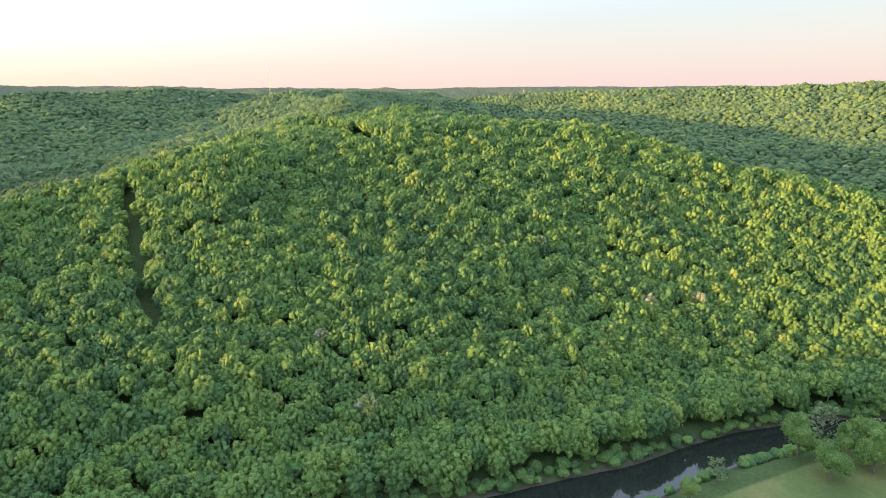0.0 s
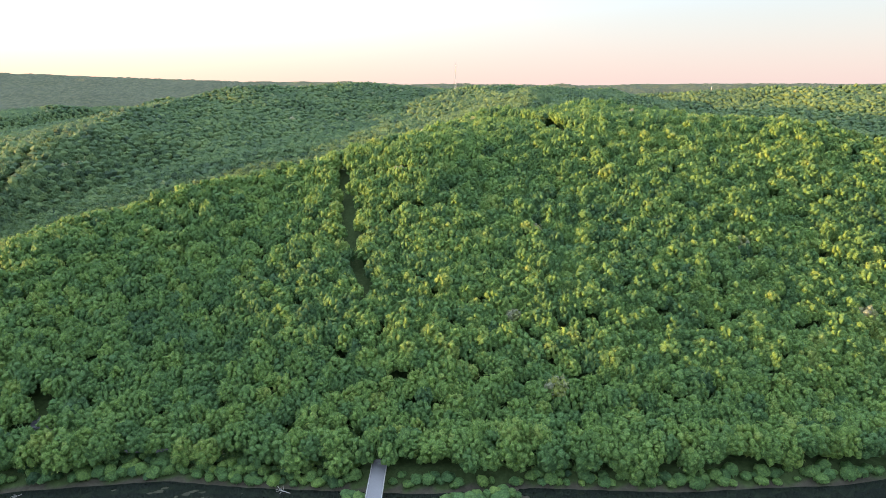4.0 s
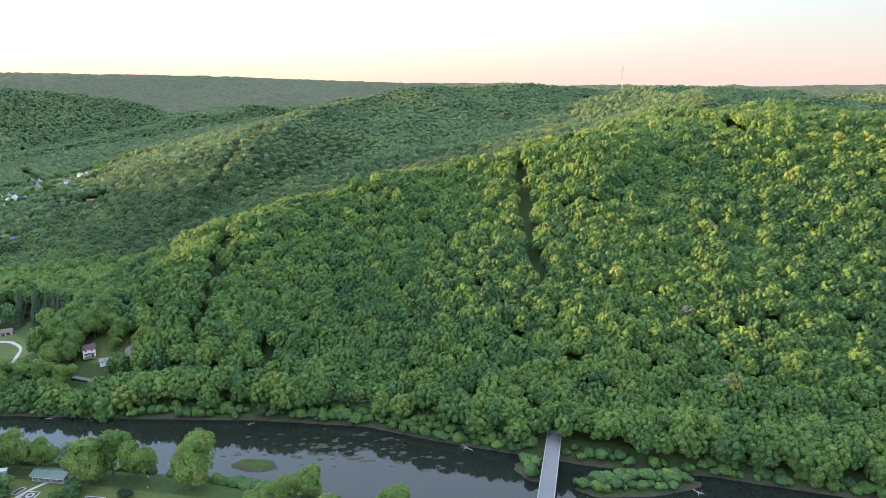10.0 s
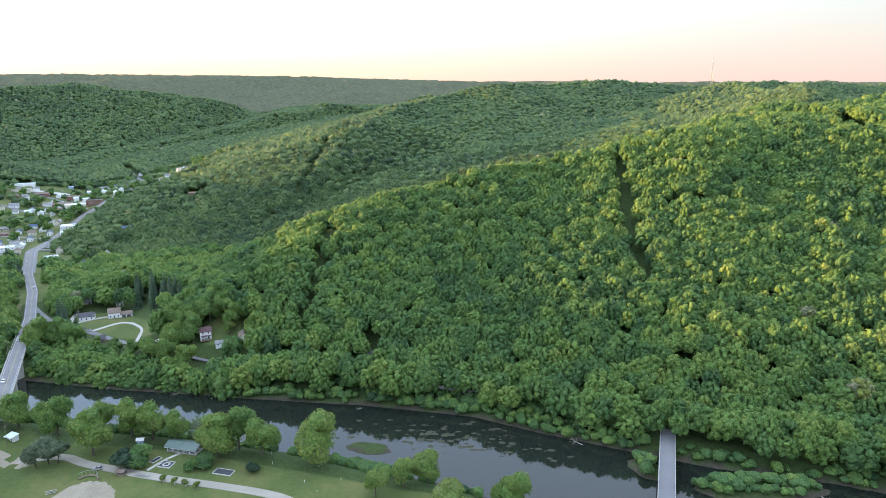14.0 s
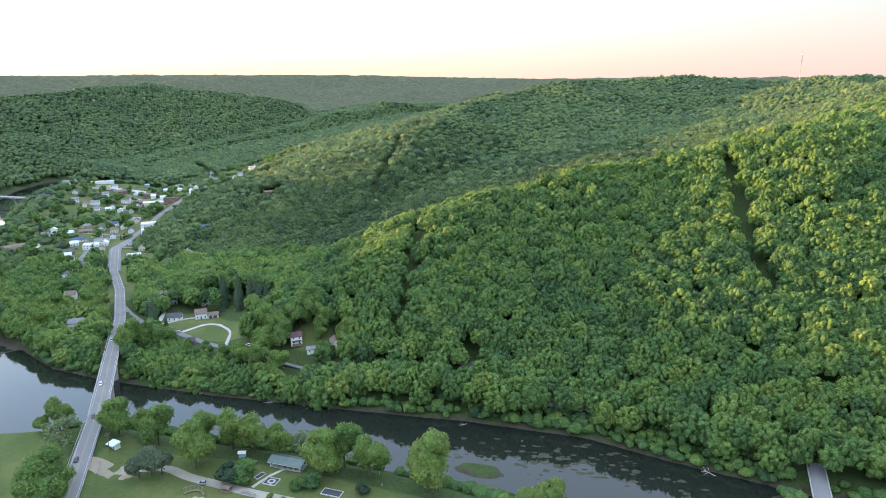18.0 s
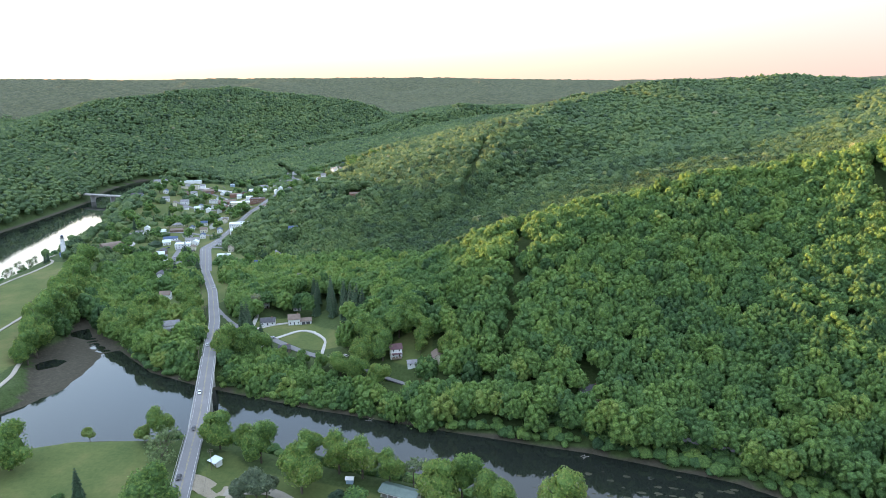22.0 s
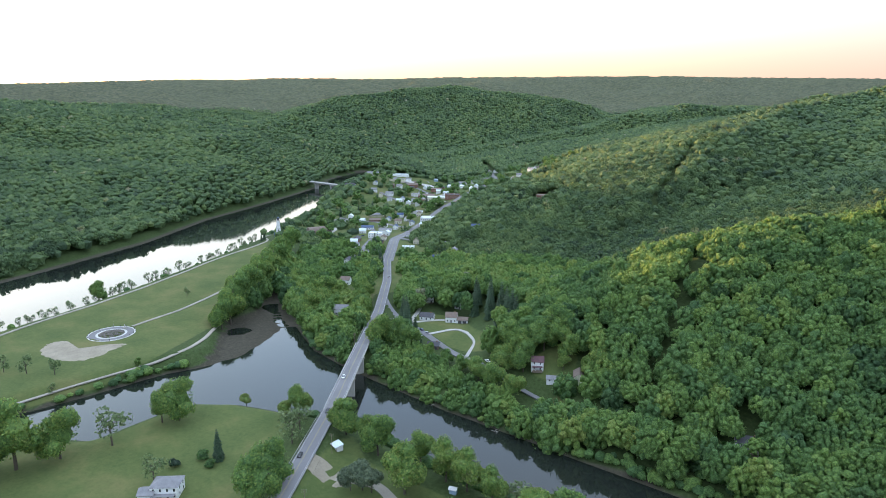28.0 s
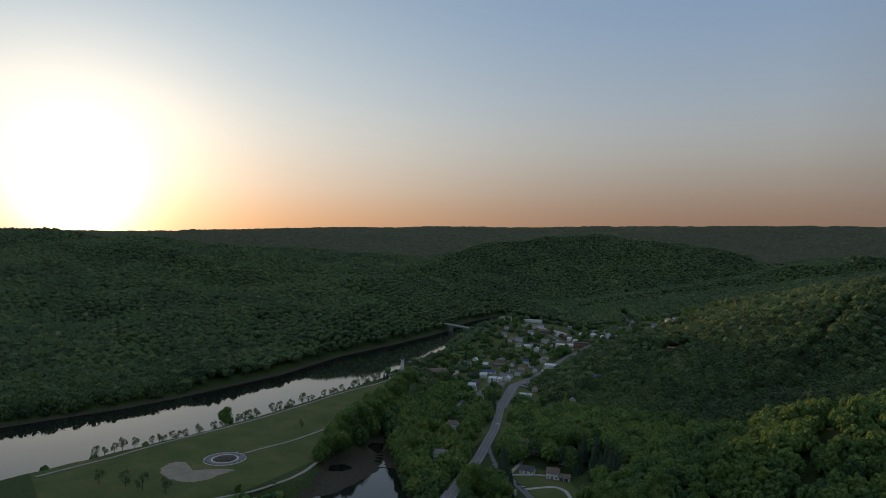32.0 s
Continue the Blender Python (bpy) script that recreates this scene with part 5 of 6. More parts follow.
needle_mat = foliage("needles", [(0.0, (0.024, 0.050, 0.030)), (0.5, (0.050, 0.092, 0.048)), (1.0, (0.085, 0.13, 0.065))], through=0.1)
silver_mat = foliage("silvery leaves", [(0.0, (0.10, 0.16, 0.08)), (0.5, (0.17, 0.24, 0.11)), (1.0, (0.26, 0.30, 0.17))], through=0.4)
dead_mat = two_scale("bleached dead wood", (0.34, 0.32, 0.28), (0.52, 0.50, 0.45), 0.5, 6)
MAPLE = [tree_model(101, 16, 7.2, 20, 170, 0.046, 0.62, low=0.12, label="broad round-crowned green maple standing on mown grass"),
         tree_model(102, 15, 6.4, 19, 170, 0.048, 0.72, 1.1, label="bright yellow-green leafy maple standing on mown grass", low=0.1),
         tree_model(103, 17, 6.8, 20, 170, 0.046, 0.55, 1.1, low=0.12, label="tall dark green leafy tree at the water's edge"),
         tree_model(104, 13, 5.8, 17, 150, 0.052, 0.74, label="young bright green leafy tree by the creek", low=0.25)]
SPARSE = tree_model(110, 15, 6.5, 9, 22, 0.10, 0.5, 1.1, cmat=silver_mat, low=0.15, label="open airy silvery-green tree with visible limbs", core=(ICO0[0] * 0.25, ICO0[1]))
WISPY = tree_model(111, 12, 4.2, 11, 30, 0.085, 0.35, 1.2, cmat=silver_mat, low=0.12, label="thin sparsely leafed tree on the river bank", core=(ICO0[0] * 0.2, ICO0[1]))
BUSH = tree_model(112, 4.5, 3.2, 12, 60, 0.085, 0.35, 1.0, low=0.02, label="rounded green bush on the mown park lawn")
PURPLE = tree_model(113, 4.2, 3.0, 12, 60, 0.085, 0.05, 1.0, cmat=needle_mat, low=0.02, label="dark reddish-green rounded ornamental shrub on the lawn")
SPRUCE = conifer_model(120, 19, 3.6, "tall dark spruce among the houses")
pine_mat = foliage("pine needles", [(0.0, (0.075, 0.110, 0.070)), (0.5, (0.130, 0.175, 0.110)), (1.0, (0.19, 0.23, 0.14))], through=0.15)
PINE = tree_model(121, 14, 6.0, 16, 80, 0.07, 0.45, 0.9, cmat=pine_mat, low=0.15, label="broad grey-green pine with layered boughs in the park")
TOWN_TREES = [tree_model(140 + i, 14, 6.8, 12, 16, 0.15, 0.3 + 0.12 * i, 1.0, low=0.15, label="leafy green tree shading the houses of the town") for i in range(3)]
models = TOWN_TREES + MAPLE + [SPARSE, WISPY, BUSH, PURPLE, SPRUCE, PINE]
first = {}


def plant(model, px, py, size=1.0, label="", group="", sx=1.0, grow=1.4):
    """Stands a tree at a plan place; the model itself takes the first."""
    rng = random.Random(int(px * 131 + py * 17))
    size *= grow
    m = pose(px * S, py * S, ground_z(px * S, py * S) - 0.15, 0, 0, rng.uniform(0, 360)) @ Matrix.Diagonal((size * sx, size * sx, size, 1))
    if model.name in first:
        ob = copy_thing(model, m)
    else:
        first[model.name] = True
        ob = model
        ob.matrix_basis = m
    if label:
        ob["label"] = label
    if group:
        ob["group"] = group
    return ob


PARK = "trees of the riverside park"
for k, px, py, sz in ((1, -212, 185, 1.0), (2, -195, 181, 0.95), (2, -202, 185, 0.5), (1, -175, 168, 0.85), (2, -180, 184, 0.6), (1, -168, 180, 0.75), (1, -160, 179, 0.72), (1, -151, 178, 0.6), (1, -133, 169, 0.8),
                      (2, -128, 174, 0.75), (0, -119, 170, 0.95), (1, -99, 166, 0.95), (3, -78, 149, 0.8), (3, -70, 154, 0.75), (3, -63, 158, 0.85), (0, -209, 148, 0.75), (0, -205, 139, 0.8), (3, -55, 138, 0.9),
                      (0, -38, 140, 0.7), (2, 212, 104, 0.75), (0, 228, 92, 0.85), (3, 240, 100, 0.8), (2, 222, 84, 0.8), (0, 206, 90, 0.7), (3, 158, 108, 0.55), (0, 246, 84, 0.9), (3, 232, 78, 0.85), (2, 258, 74, 0.9)):
    plant(MAPLE[k], px, py, sz, group=PARK)
for px, py, sz in ((-144, 180, 0.75), (-223, 170, 0.85), (-226, 177, 0.8), (-275, 138, 1.0), (236, 108, 1.2), (-243, 132, 0.7), (175, 110, 0.6)):
    plant(SPARSE, px, py, sz, group=PARK)
for k, px, py, sz in ((0, -271, 161, 0.85), (2, -275, 157, 0.6), (0, -281, 124, 0.9), (2, -286, 113, 1.1), (0, -290, 104, 1.1), (2, -296, 94, 1.0), (3, -264, 186, 0.42), (2, -236, 187, 0.6), (3, -240, 184, 0.5)):
    plant(MAPLE[k], px, py, sz, group="trees of the grassy point")
for px, py, sz in ((-139, 161, 0.95), (-135, 162.5, 0.95), (-242, 149, 0.6), (-236, 147, 0.5), (-157, 163, 1.3)):
    plant(BUSH, px, py, sz, group="park shrubs")
for px, py, sz in ((-119, 160, 0.9), (-161, 162, 1.3), (-246, 141, 0.6)):
    plant(PURPLE, px, py, sz, group="park shrubs")
for px, py, sz in ((-190, 161, 0.72), (-187, 163, 0.78), (-184, 163.5, 0.7)):
    plant(PINE, px, py, sz, group="park pines")
for px, py, sz in ((-237, 151, 0.62), (-240, 331, 0.9), (-223, 312, 1.0), (-213, 303, 1.0), (-206, 298, 1.05), (-203, 302, 0.95), (-245, 338, 0.9), (-232, 331, 1.0), (-220, 320, 1.05), (-214, 314, 1.0), (-228, 322, 1.1), (-209, 310, 1.0),
                   (-262, 293, 1.0), (-267, 297, 0.9), (-255, 283, 0.9), (-236, 320, 1.0), (-487, 402, 0.5), (-480, 412, 0.55), (-476, 425, 0.5), (-484, 396, 0.45), (-352, 388, 0.8), (-358, 372, 0.9), (-390, 430, 0.8)):
    plant(SPRUCE, px, py, sz, group="spruces", grow=1.45)
for i in range(16):
    plant(SPRUCE, 640 + i * 3.3 + (i * 7 % 5), 905 - i * 11, 1.0 + 0.06 * (i % 4), group="spruces on the plateau", grow=1.3)
rng = random.Random(7)
for px, py in ((-421, 150), (-424, 160), (-428, 172), (-430, 182), (-433, 190), (-437, 200), (-441, 214), (-445, 226), (-449, 236), (-452, 246), (-456, 256), (-457, 274), (-461, 290), (-464, 303), (-468, 314), (-473, 328), (-479, 341), (-483, 352), (-486, 366), (-489, 380), (-492, 392), (-497, 402)):
    plant(WISPY if rng.random() < 0.9 else MAPLE[2], px - 1.5, py, rng.uniform(0.7, 1.15) * (1 if rng.random() < 0.8 else 0.7), group="trees on the river bank", grow=1.2)
    if rng.random() < 0.75:
        plant(WISPY, px - 3.0 + rng.uniform(-1, 1), py + rng.uniform(3.5, 6.5), rng.uniform(0.6, 1.0), group="trees on the river bank", grow=1.2)
for px, py, sz in ((-350, 158, 0.8), (-361, 152, 0.9), (-372, 148, 0.8), (-383, 140, 0.8), (-402, 262, 0.6), (-337, 150, 0.5)):
    plant(WISPY, px, py, sz, group="meadow trees")
for px, py, sz in ((-349, 250, 1.0), (-356, 262, 0.95), (-362, 268, 1.0), (-368, 280, 1.0), (-344, 240, 0.8), (-374, 292, 0.9), (-380, 300, 1.0), (-388, 316, 1.0), (-396, 330, 1.0), (-408, 345, 1.0), (-420, 362, 1.05), (-432, 378, 1.0), (-331, 184, 0.2)):
    plant(MAPLE[2], px, py, sz, group="trees between meadow and backwater")

for k, px, py, sz in ((0, -192, 274, 0.75), (2, -189, 268, 0.8), (2, -185, 265.5, 0.7), (2, -246, 262, 0.8), (0, -262, 330, 0.7), (2, -262, 338, 0.8), (1, -283, 318, 0.7), (0, -240, 262, 0.8),
                      (2, -252, 256, 0.85), (3, -163, 263, 0.6), (0, -298, 300, 0.7), (2, -306, 312, 0.8), (0, -316, 322, 0.8), (2, -322, 334, 0.7), (0, -182, 273, 0.55), (2, -197, 288, 0.65), (2, -168, 277, 0.65), (0, -157, 277, 0.65), (2, -149, 267, 0.55), (3, -147, 257, 0.5), (0, -216, 259, 0.4), (2, -205, 253, 0.5), (0, -195, 250, 0.7), (2, -226, 260, 0.4), (2, -186, 246, 0.7), (0, -176, 242, 0.7), (0, -312, 275, 0.9), (2, -318, 288, 0.9), (0, -326, 300, 0.9)):
    plant(MAPLE[k], px, py, sz, grow=1.25, group="trees round the houses", label="dense leafy green tree beside the houses")

for k, px, py, sz in ((0, -187, 258, 0.7), (2, -179, 259, 0.75), (0, -175, 271, 0.8), (2, -167, 272, 0.8), (0, -182, 267, 0.7), (2, -162, 267, 0.7), (3, -158, 253, 0.6), (0, -150, 262, 0.7), (2, -171, 277, 0.9)):
    plant(MAPLE[k], px, py, sz, grow=1.25, group="trees round the houses", label="dense leafy green tree beside the houses")
for px, py, sz in ((-247, 279, 0.75), (-235, 266, 0.5)):
    plant(SPRUCE, px, py, sz, group="spruces", grow=1.3)

# town and roadside trees
rng = random.Random(11)
made = 0
spots = []
while made < 120:
    px, py = rng.uniform(-640, -300), rng.uniform(330, 900)
    if poly_dist(np.array([px]), np.array([py]), TOWN)[0] > -2:
        continue
    if any(math.hypot(px - q[0], py - q[1]) < 3.5 + q[2] / 4 for q in TOWN_ROWS) or any(math.hypot(px - a, py - b) < 6 for a, b in lots) or any(math.hypot(px - a, py - b) < 5 for a, b in spots):
        continue
    if min(float(poly_dist(np.array([px]), np.array([py]), ln, False)[0]) for ln in [ROAD_MAIN] + STREETS + [[(-600, 752), (-545, 786)]]) < 6 or ground_z(px * S, py * S) < 2:
        continue
    spots.append((px, py))
    made += 1
    plant(rng.choice(TOWN_TREES) if rng.random() < 0.93 else SPRUCE, px, py, rng.uniform(0.75, 1.25), group="trees of the town", grow=1.0)

# dead trees and driftwood on the banks
snag_mesh = [limb_mesh("trunk", 130 + i, 11, 2.6, 8, True, dead_mat) for i in range(2)]
for i, (px, py, sz, rx) in enumerate(((97, 171, 1.1, 0), (117, 157, 1.3, 8), (96, 188, 0.8, 0), (41, 190, 1.1, 0), (46, 184, 1.0, 6), (-79, 222, 1.3, 0), (-30, 209, 0.8, 0), (201, 173, 1.0, 0), (266, 121, 1.0, 0), (-9, 189, 0.7, 78), (-92, 215, 0.5, 80), (60, 160, 0.7, 82), (-175, 224, 0.5, 80), (-205, 229, 0.5, 76))):
    ob = thing("dead_tree" if rx < 40 else "driftwood", pose(px * S, py * S, max(0.1, ground_z(px * S, py * S)) - 0.1, rx, 0, i * 67) @ Matrix.Diagonal((sz, sz, sz, 1)),
               "bare bleached dead tree standing on the wooded bank" if rx < 40 else "bare bleached fallen tree lying at the water's edge", "dead tree", "dead trees")
    tr = new("trunk", snag_mesh[i % 2])
    tr.parent = ob


# ---- riverside landmarks ----
def lighthouse(px, py):
    ob = thing("lighthouse", pose(px * S, py * S, ground_z(px * S, py * S)), "tall white tapered lighthouse with blue lantern on the river bank", "lighthouse")
    part("base", rod(bmesh.new(), (0, 0, -1), (0, 0, 1.2), 4.0, 3.8, 8), concrete_mat, ob)
    part("tower", rod(bmesh.new(), (0, 0, 1.2), (0, 0, 17.5), 3.1, 1.9, 8), white_mat, ob)
    part("gallery", rod(bmesh.new(), (0, 0, 17.5), (0, 0, 18.0), 2.7, 2.8, 16), concrete_mat, ob)
    rl = part("railing", rod(bmesh.new(), (0, 0, 18.85), (0, 0, 18.95), 2.65, 2.65, 16), steel_mat, ob)
    part("lantern", rod(bmesh.new(), (0, 0, 18.0), (0, 0, 20.6), 1.5, 1.5, 8), glass_mat, ob, "glazed lantern room")
    part("dome", rod(bmesh.new(), (0, 0, 20.6), (0, 0, 22.4), 1.8, 0.15, 8), navy_roof, ob, "dark blue pointed roof")
    part("finial", rod(bmesh.new(), (0, 0, 22.3), (0, 0, 23.4), 0.08, 0.03, 6), steel_mat, ob)
    for i in range(4):
        for a in (0, 90, 180, 270):
            r = 3.1 - (3.4 + i * 3.6 - 1.2) * 1.2 / 16.3
            w = fit_on("window", win_frame, ob, math.sin(radians(a)) * r * 0.93, -math.cos(radians(a)) * r * 0.93, 3.4 + i * 3.6, a, 0.8, 0.9)
            fit_on("pane", win_pane, w, 0, 0, 0, 0)
    return ob


lighthouse(-497, 428)
hall = thing("hall", pose(-468 * S, 449 * S, ground_z(-468 * S, 449 * S), 0, 0, 60), "long hall with a curved dark brown roof by the river", "building")
bm = bmesh.new()
prof_ = [(math.cos(radians(a)) * 9, math.sin(radians(a)) * 7) for a in range(0, 181, 15)]
rows_ = [[bm.verts.new((x, y, z + 1)) for y, z in prof_] for x in (-15, 15)]
for i in range(len(prof_) - 1):
    bm.faces.new((rows_[0][i], rows_[1][i], rows_[1][i + 1], rows_[0][i + 1]))
for r_ in rows_:
    bm.faces.new(r_)
bmesh.ops.recalc_face_normals(bm, faces=bm.faces)
part("roof", bm, brown_roof, hall)
part("wall", box(bmesh.new(), -15.2, 15.2, -9.1, 9.1, -1, 1.4), brick_mat, hall)
part("annex_wall", box(bmesh.new(), -16, 16, 9.2, 17, -1, 3.2), brick_mat, hall)
b = gable(bmesh.new(), 32, 7.8, 3.2, 1.8)
b.transform(pose(0, 13.1, 0))
part("annex_roof", b, green_roof, hall, "green metal annex roof")
for i in range(6):
    fit_on("window", win_frame, hall, -12.5 + i * 5, 17.0, 1.8, 180)
house(-488, 418, 30, 7, 5, 3, 2, blue_mat, navy_roof, "small blue cottage beside the lighthouse")
strip("car_park", [(-455, 440), (-470, 475)], 12, concrete_mat, "pale paved forecourt beside the hall", 0.3, category="car park")
strip("footpath", [(-478, 395), (-484, 404), (-494, 408), (-502, 416), (-498, 424), (-488, 424), (-474, 430)], 2.6, gravel_mat, "curved pale path round the lighthouse garden", 0.25, category="path")

# round memorial in the meadow
gz = ground_z(-378 * S, 200 * S)
mem = thing("memorial", pose(-378 * S, 200 * S, gz), "round paved memorial with a rubble mound and bollards on the grass", "memorial")


def ring(r0, r1, z0, z1, seg=48):
    bm = bmesh.new()
    vs = [[bm.verts.new((math.cos(i * 2 * math.pi / seg) * r, math.sin(i * 2 * math.pi / seg) * r, z)) for i in range(seg)] for r, z in ((r0, z0), (r0, z1), (r1, z1), (r1, z0))]
    for i in range(seg):
        j = (i + 1) % seg
        for a in range(4):
            bm.faces.new((vs[a][i], vs[a][j], vs[(a + 1) % 4][j], vs[(a + 1) % 4][i]))
    bmesh.ops.recalc_face_normals(bm, faces=bm.faces)
    return bm


part("paving", ring(9.5, 16.0, -0.5, 0.32), asphalt_mat, mem, "dark paved ring")
part("kerb", ring(15.6, 16.6, -0.5, 0.5), line_mat, mem, "white kerb ring")
part("inner_kerb", ring(9.2, 10.8, -0.5, 0.5), line_mat, mem, "white inner ring")
rng = np.random.RandomState(9)
v, f = ICO2
bm = bmesh.new()
for i in range(230):
    a, r = rng.uniform(0, 6.283), 9.0 * math.sqrt(rng.uniform(0, 1))
    bmesh.ops.create_icosphere(bm, subdivisions=1, radius=rng.uniform(0.35, 0.8), matrix=pose(math.cos(a) * r, math.sin(a) * r, 0.3 + 1.3 * (1 - (r / 9) ** 2), rng.uniform(0, 90), rng.uniform(0, 90), 0) @ Matrix.Diagonal((1, rng.uniform(0.6, 1), 0.6, 1)))
tagged(part("stones", bm, rubble_mat, mem, "heap of grey and brown stones"), kind="stuff")
for i in range(20):
    a = i * 2 * math.pi / 20
    part("bollard", rod(bmesh.new(), (math.cos(a) * 16.1, math.sin(a) * 16.1, 0.4), (math.cos(a) * 16.1, math.sin(a) * 16.1, 1.7), 0.22, 0.2, 6), black_mat, mem)
part("flagpole", rod(bmesh.new(), (-3, 4, 0.5), (-3, 4, 8), 0.1, 0.05, 6), steel_mat, mem)
st = bmesh.new()
box(st, -2.0, 0.0, 10.4, 12.4, 0, 2.2, 0.1)
rod(st, (-1, 11.4, 2.2), (-1, 11.4, 4.2), 0.5, 0.22, 8)
me = bpy.data.meshes.new("statue")
st.to_mesh(me)
st.free()
me.materials.append(concrete_mat)
tagged(new("statue", me), "pale stone figure on a square plinth", "statue").matrix_basis = pose(-378 * S, 200 * S, gz)


# ---- park furniture ----
def at_plan(px, py, rz=0, dz=0.0):
    return pose(px * S, py * S, ground_z(px * S, py * S) + dz, 0, 0, rz)


pv = thing("picnic_shelter", at_plan(-146, 172.5, -12), "open picnic shelter with a low green-grey metal roof", "shelter")
part("roof", gable(bmesh.new(), 17, 7, 3.0, 1.3, 0.7), green_roof, pv)
part("floor", box(bmesh.new(), -8.5, 8.5, -3.5, 3.5, -0.5, 0.15), concrete_mat, pv)
for i in range(6):
    for y in (-3.2, 3.2):
        part("post", box(bmesh.new(), -8 + i * 3.2 - 0.12, -8 + i * 3.2 + 0.12, y - 0.12, y + 0.12, 0.15, 3.05), white_mat, pv)
for y in (-4.1, 4.1):
    part("fascia", box(bmesh.new(), -9, 9, y - 0.08, y + 0.08, 2.45, 2.75), white_mat, pv)
for i in range(5):
    tb = thing("picnic_table", at_plan(-146, 172.5, -12, 0.15) @ pose(-6.4 + i * 3.2, 0, 0, 0, 0, 90), "plain wooden picnic table under the shelter roof", "table", "picnic tables")
    part("tabletop", box(bmesh.new(), -1, 1, -0.38, 0.38, 0.7, 0.76), wood_mat, tb)
    for y in (-0.75, 0.75):
        part("bench", box(bmesh.new(), -1, 1, y - 0.13, y + 0.13, 0.42, 0.47), wood_mat, tb)
    for x in (-0.7, 0.7):
        part("leg", box(bmesh.new(), x - 0.05, x + 0.05, -0.7, 0.7, 0.0, 0.42), wood_mat, tb)
sh = thing("shed", at_plan(-208, 176, -20), "small open shed with a pale blue-white metal roof on the grass", "shed")
b = box(bmesh.new(), -2.9, 2.9, -2.4, 2.4, 2.75, 2.92)
b.transform(Matrix.Rotation(radians(8), 4, "X"))
part("roof", b, pale_roof, sh)
part("wall", box(bmesh.new(), -2.4, 2.4, -1.7, 1.7, -0.4, 2.42), white_mat, sh)
for x in (-2.3, 2.3):
    part("post", box(bmesh.new(), x - 0.1, x + 0.1, -2.2, -2.0, -0.3, 2.42), wood_mat, sh)
for px, py, w, d, rz, deco in ((-148.3, 163.5, 6, 5, -10, True), (-128, 159.5, 9, 4.2, -12, False), (-153, 166, 2.2, 5, -25, False), (-163, 168, 3.6, 3, -15, False)):
    ct_ = thing("game_court", at_plan(px, py, rz), "small dark surfaced game court edged in white boards", "court", "game courts")
    part("surface", box(bmesh.new(), -w / 2, w / 2, -d / 2, d / 2, -0.4, 0.3), court_mat, ct_)
    for x0, x1, y0, y1 in ((-w / 2 - 0.25, w / 2 + 0.25, -d / 2 - 0.25, -d / 2), (-w / 2 - 0.25, w / 2 + 0.25, d / 2, d / 2 + 0.25), (-w / 2 - 0.25, -w / 2, -d / 2, d / 2), (w / 2, w / 2 + 0.25, -d / 2, d / 2)):
        part("border", box(bmesh.new(), x0, x1, y0, y1, -0.3, 0.42), line_mat, ct_)
    if deco:
        part("circle", ring(1.0, 1.9, 0.29, 0.33, 24), concrete_mat, ct_)
kk = thing("kiosk", at_plan(-163, 176, 10), "small white-roofed kiosk on the park grass", "kiosk")
part("roof", gable(bmesh.new(), 3.4, 2.4, 2.3, 0.7, 0.3), white_mat, kk)
part("wall", box(bmesh.new(), -1.6, 1.6, -1.1, 1.1, -0.3, 2.3), blue_mat, kk)
bn = thing("litter_bin", at_plan(-156, 161.5), "bright red litter bin beside the gravel track", "bin")
part("barrel", rod(bmesh.new(), (0, 0, -0.1), (0, 0, 1.1), 0.55, 0.6, 12), red_mat, bn)
part("lid", rod(bmesh.new(), (0, 0, 1.1), (0, 0, 1.7), 0.62, 0.2, 12), red_mat, bn)
for px, py, rz in ((-154, 156.5, -10), (-151.5, 155.8, -10), (-176, 147, 28), (-180, 142, 28)):
    bl = thing("bleachers", at_plan(px, py, rz), "low aluminium bleachers beside the ball field", "bleachers", "bleachers of the ball field")
    for k in range(3):
        part("seat", box(bmesh.new(), -2.2, 2.2, k * 0.7, k * 0.7 + 0.3, 0.4 + k * 0.35, 0.46 + k * 0.35), steel_mat, bl)
        part("frame", box(bmesh.new(), -1.6 + k * 1.5, -1.5 + k * 1.5, 0, 1.7, -0.1, 0.4), steel_mat, bl)
dg = thing("dugout", at_plan(-160, 157.5, -10), "small brown roofed dugout beside the gravel track", "dugout")
part("roof", gable(bmesh.new(), 4, 2.6, 2.2, 0.6, 0.3), brown_roof, dg)
part("wall", box(bmesh.new(), -2, 2, -1.3, 1.3, -0.3, 0.9), wood_mat, dg)
for x in (-1.8, 1.8):
    for y in (-1.1, 1.1):
        part("post", box(bmesh.new(), x - 0.08, x + 0.08, y - 0.08, y + 0.08, 0.9, 2.3), wood_mat, dg)
bs = thing("backstop", at_plan(-169, 155.5, 0), "curved dark backstop fence of the ball field", "fence")
for i in range(7):
    a0, a1 = radians(20 + i * 20), radians(40 + i * 20)
    p0, p1 = Vector((math.cos(a0) * 5, math.sin(a0) * 5 - 3, 0)), Vector((math.cos(a1) * 5, math.sin(a1) * 5 - 3, 0))
    part("post", rod(bmesh.new(), (p0.x, p0.y, -0.4), (p0.x, p0.y, 3.2), 0.06, 0.06, 6), steel_mat, bs)
    part("rail", rod(bmesh.new(), (p0.x, p0.y, 3.1), (p1.x, p1.y, 3.1), 0.05, 0.05, 6), steel_mat, bs)
    q = bmesh.new()
    rod(q, (p0.x, p0.y, 0.45), (p1.x, p1.y, 0.45), 0.5, 0.5, 4)
    part("board", q, wood_mat, bs)
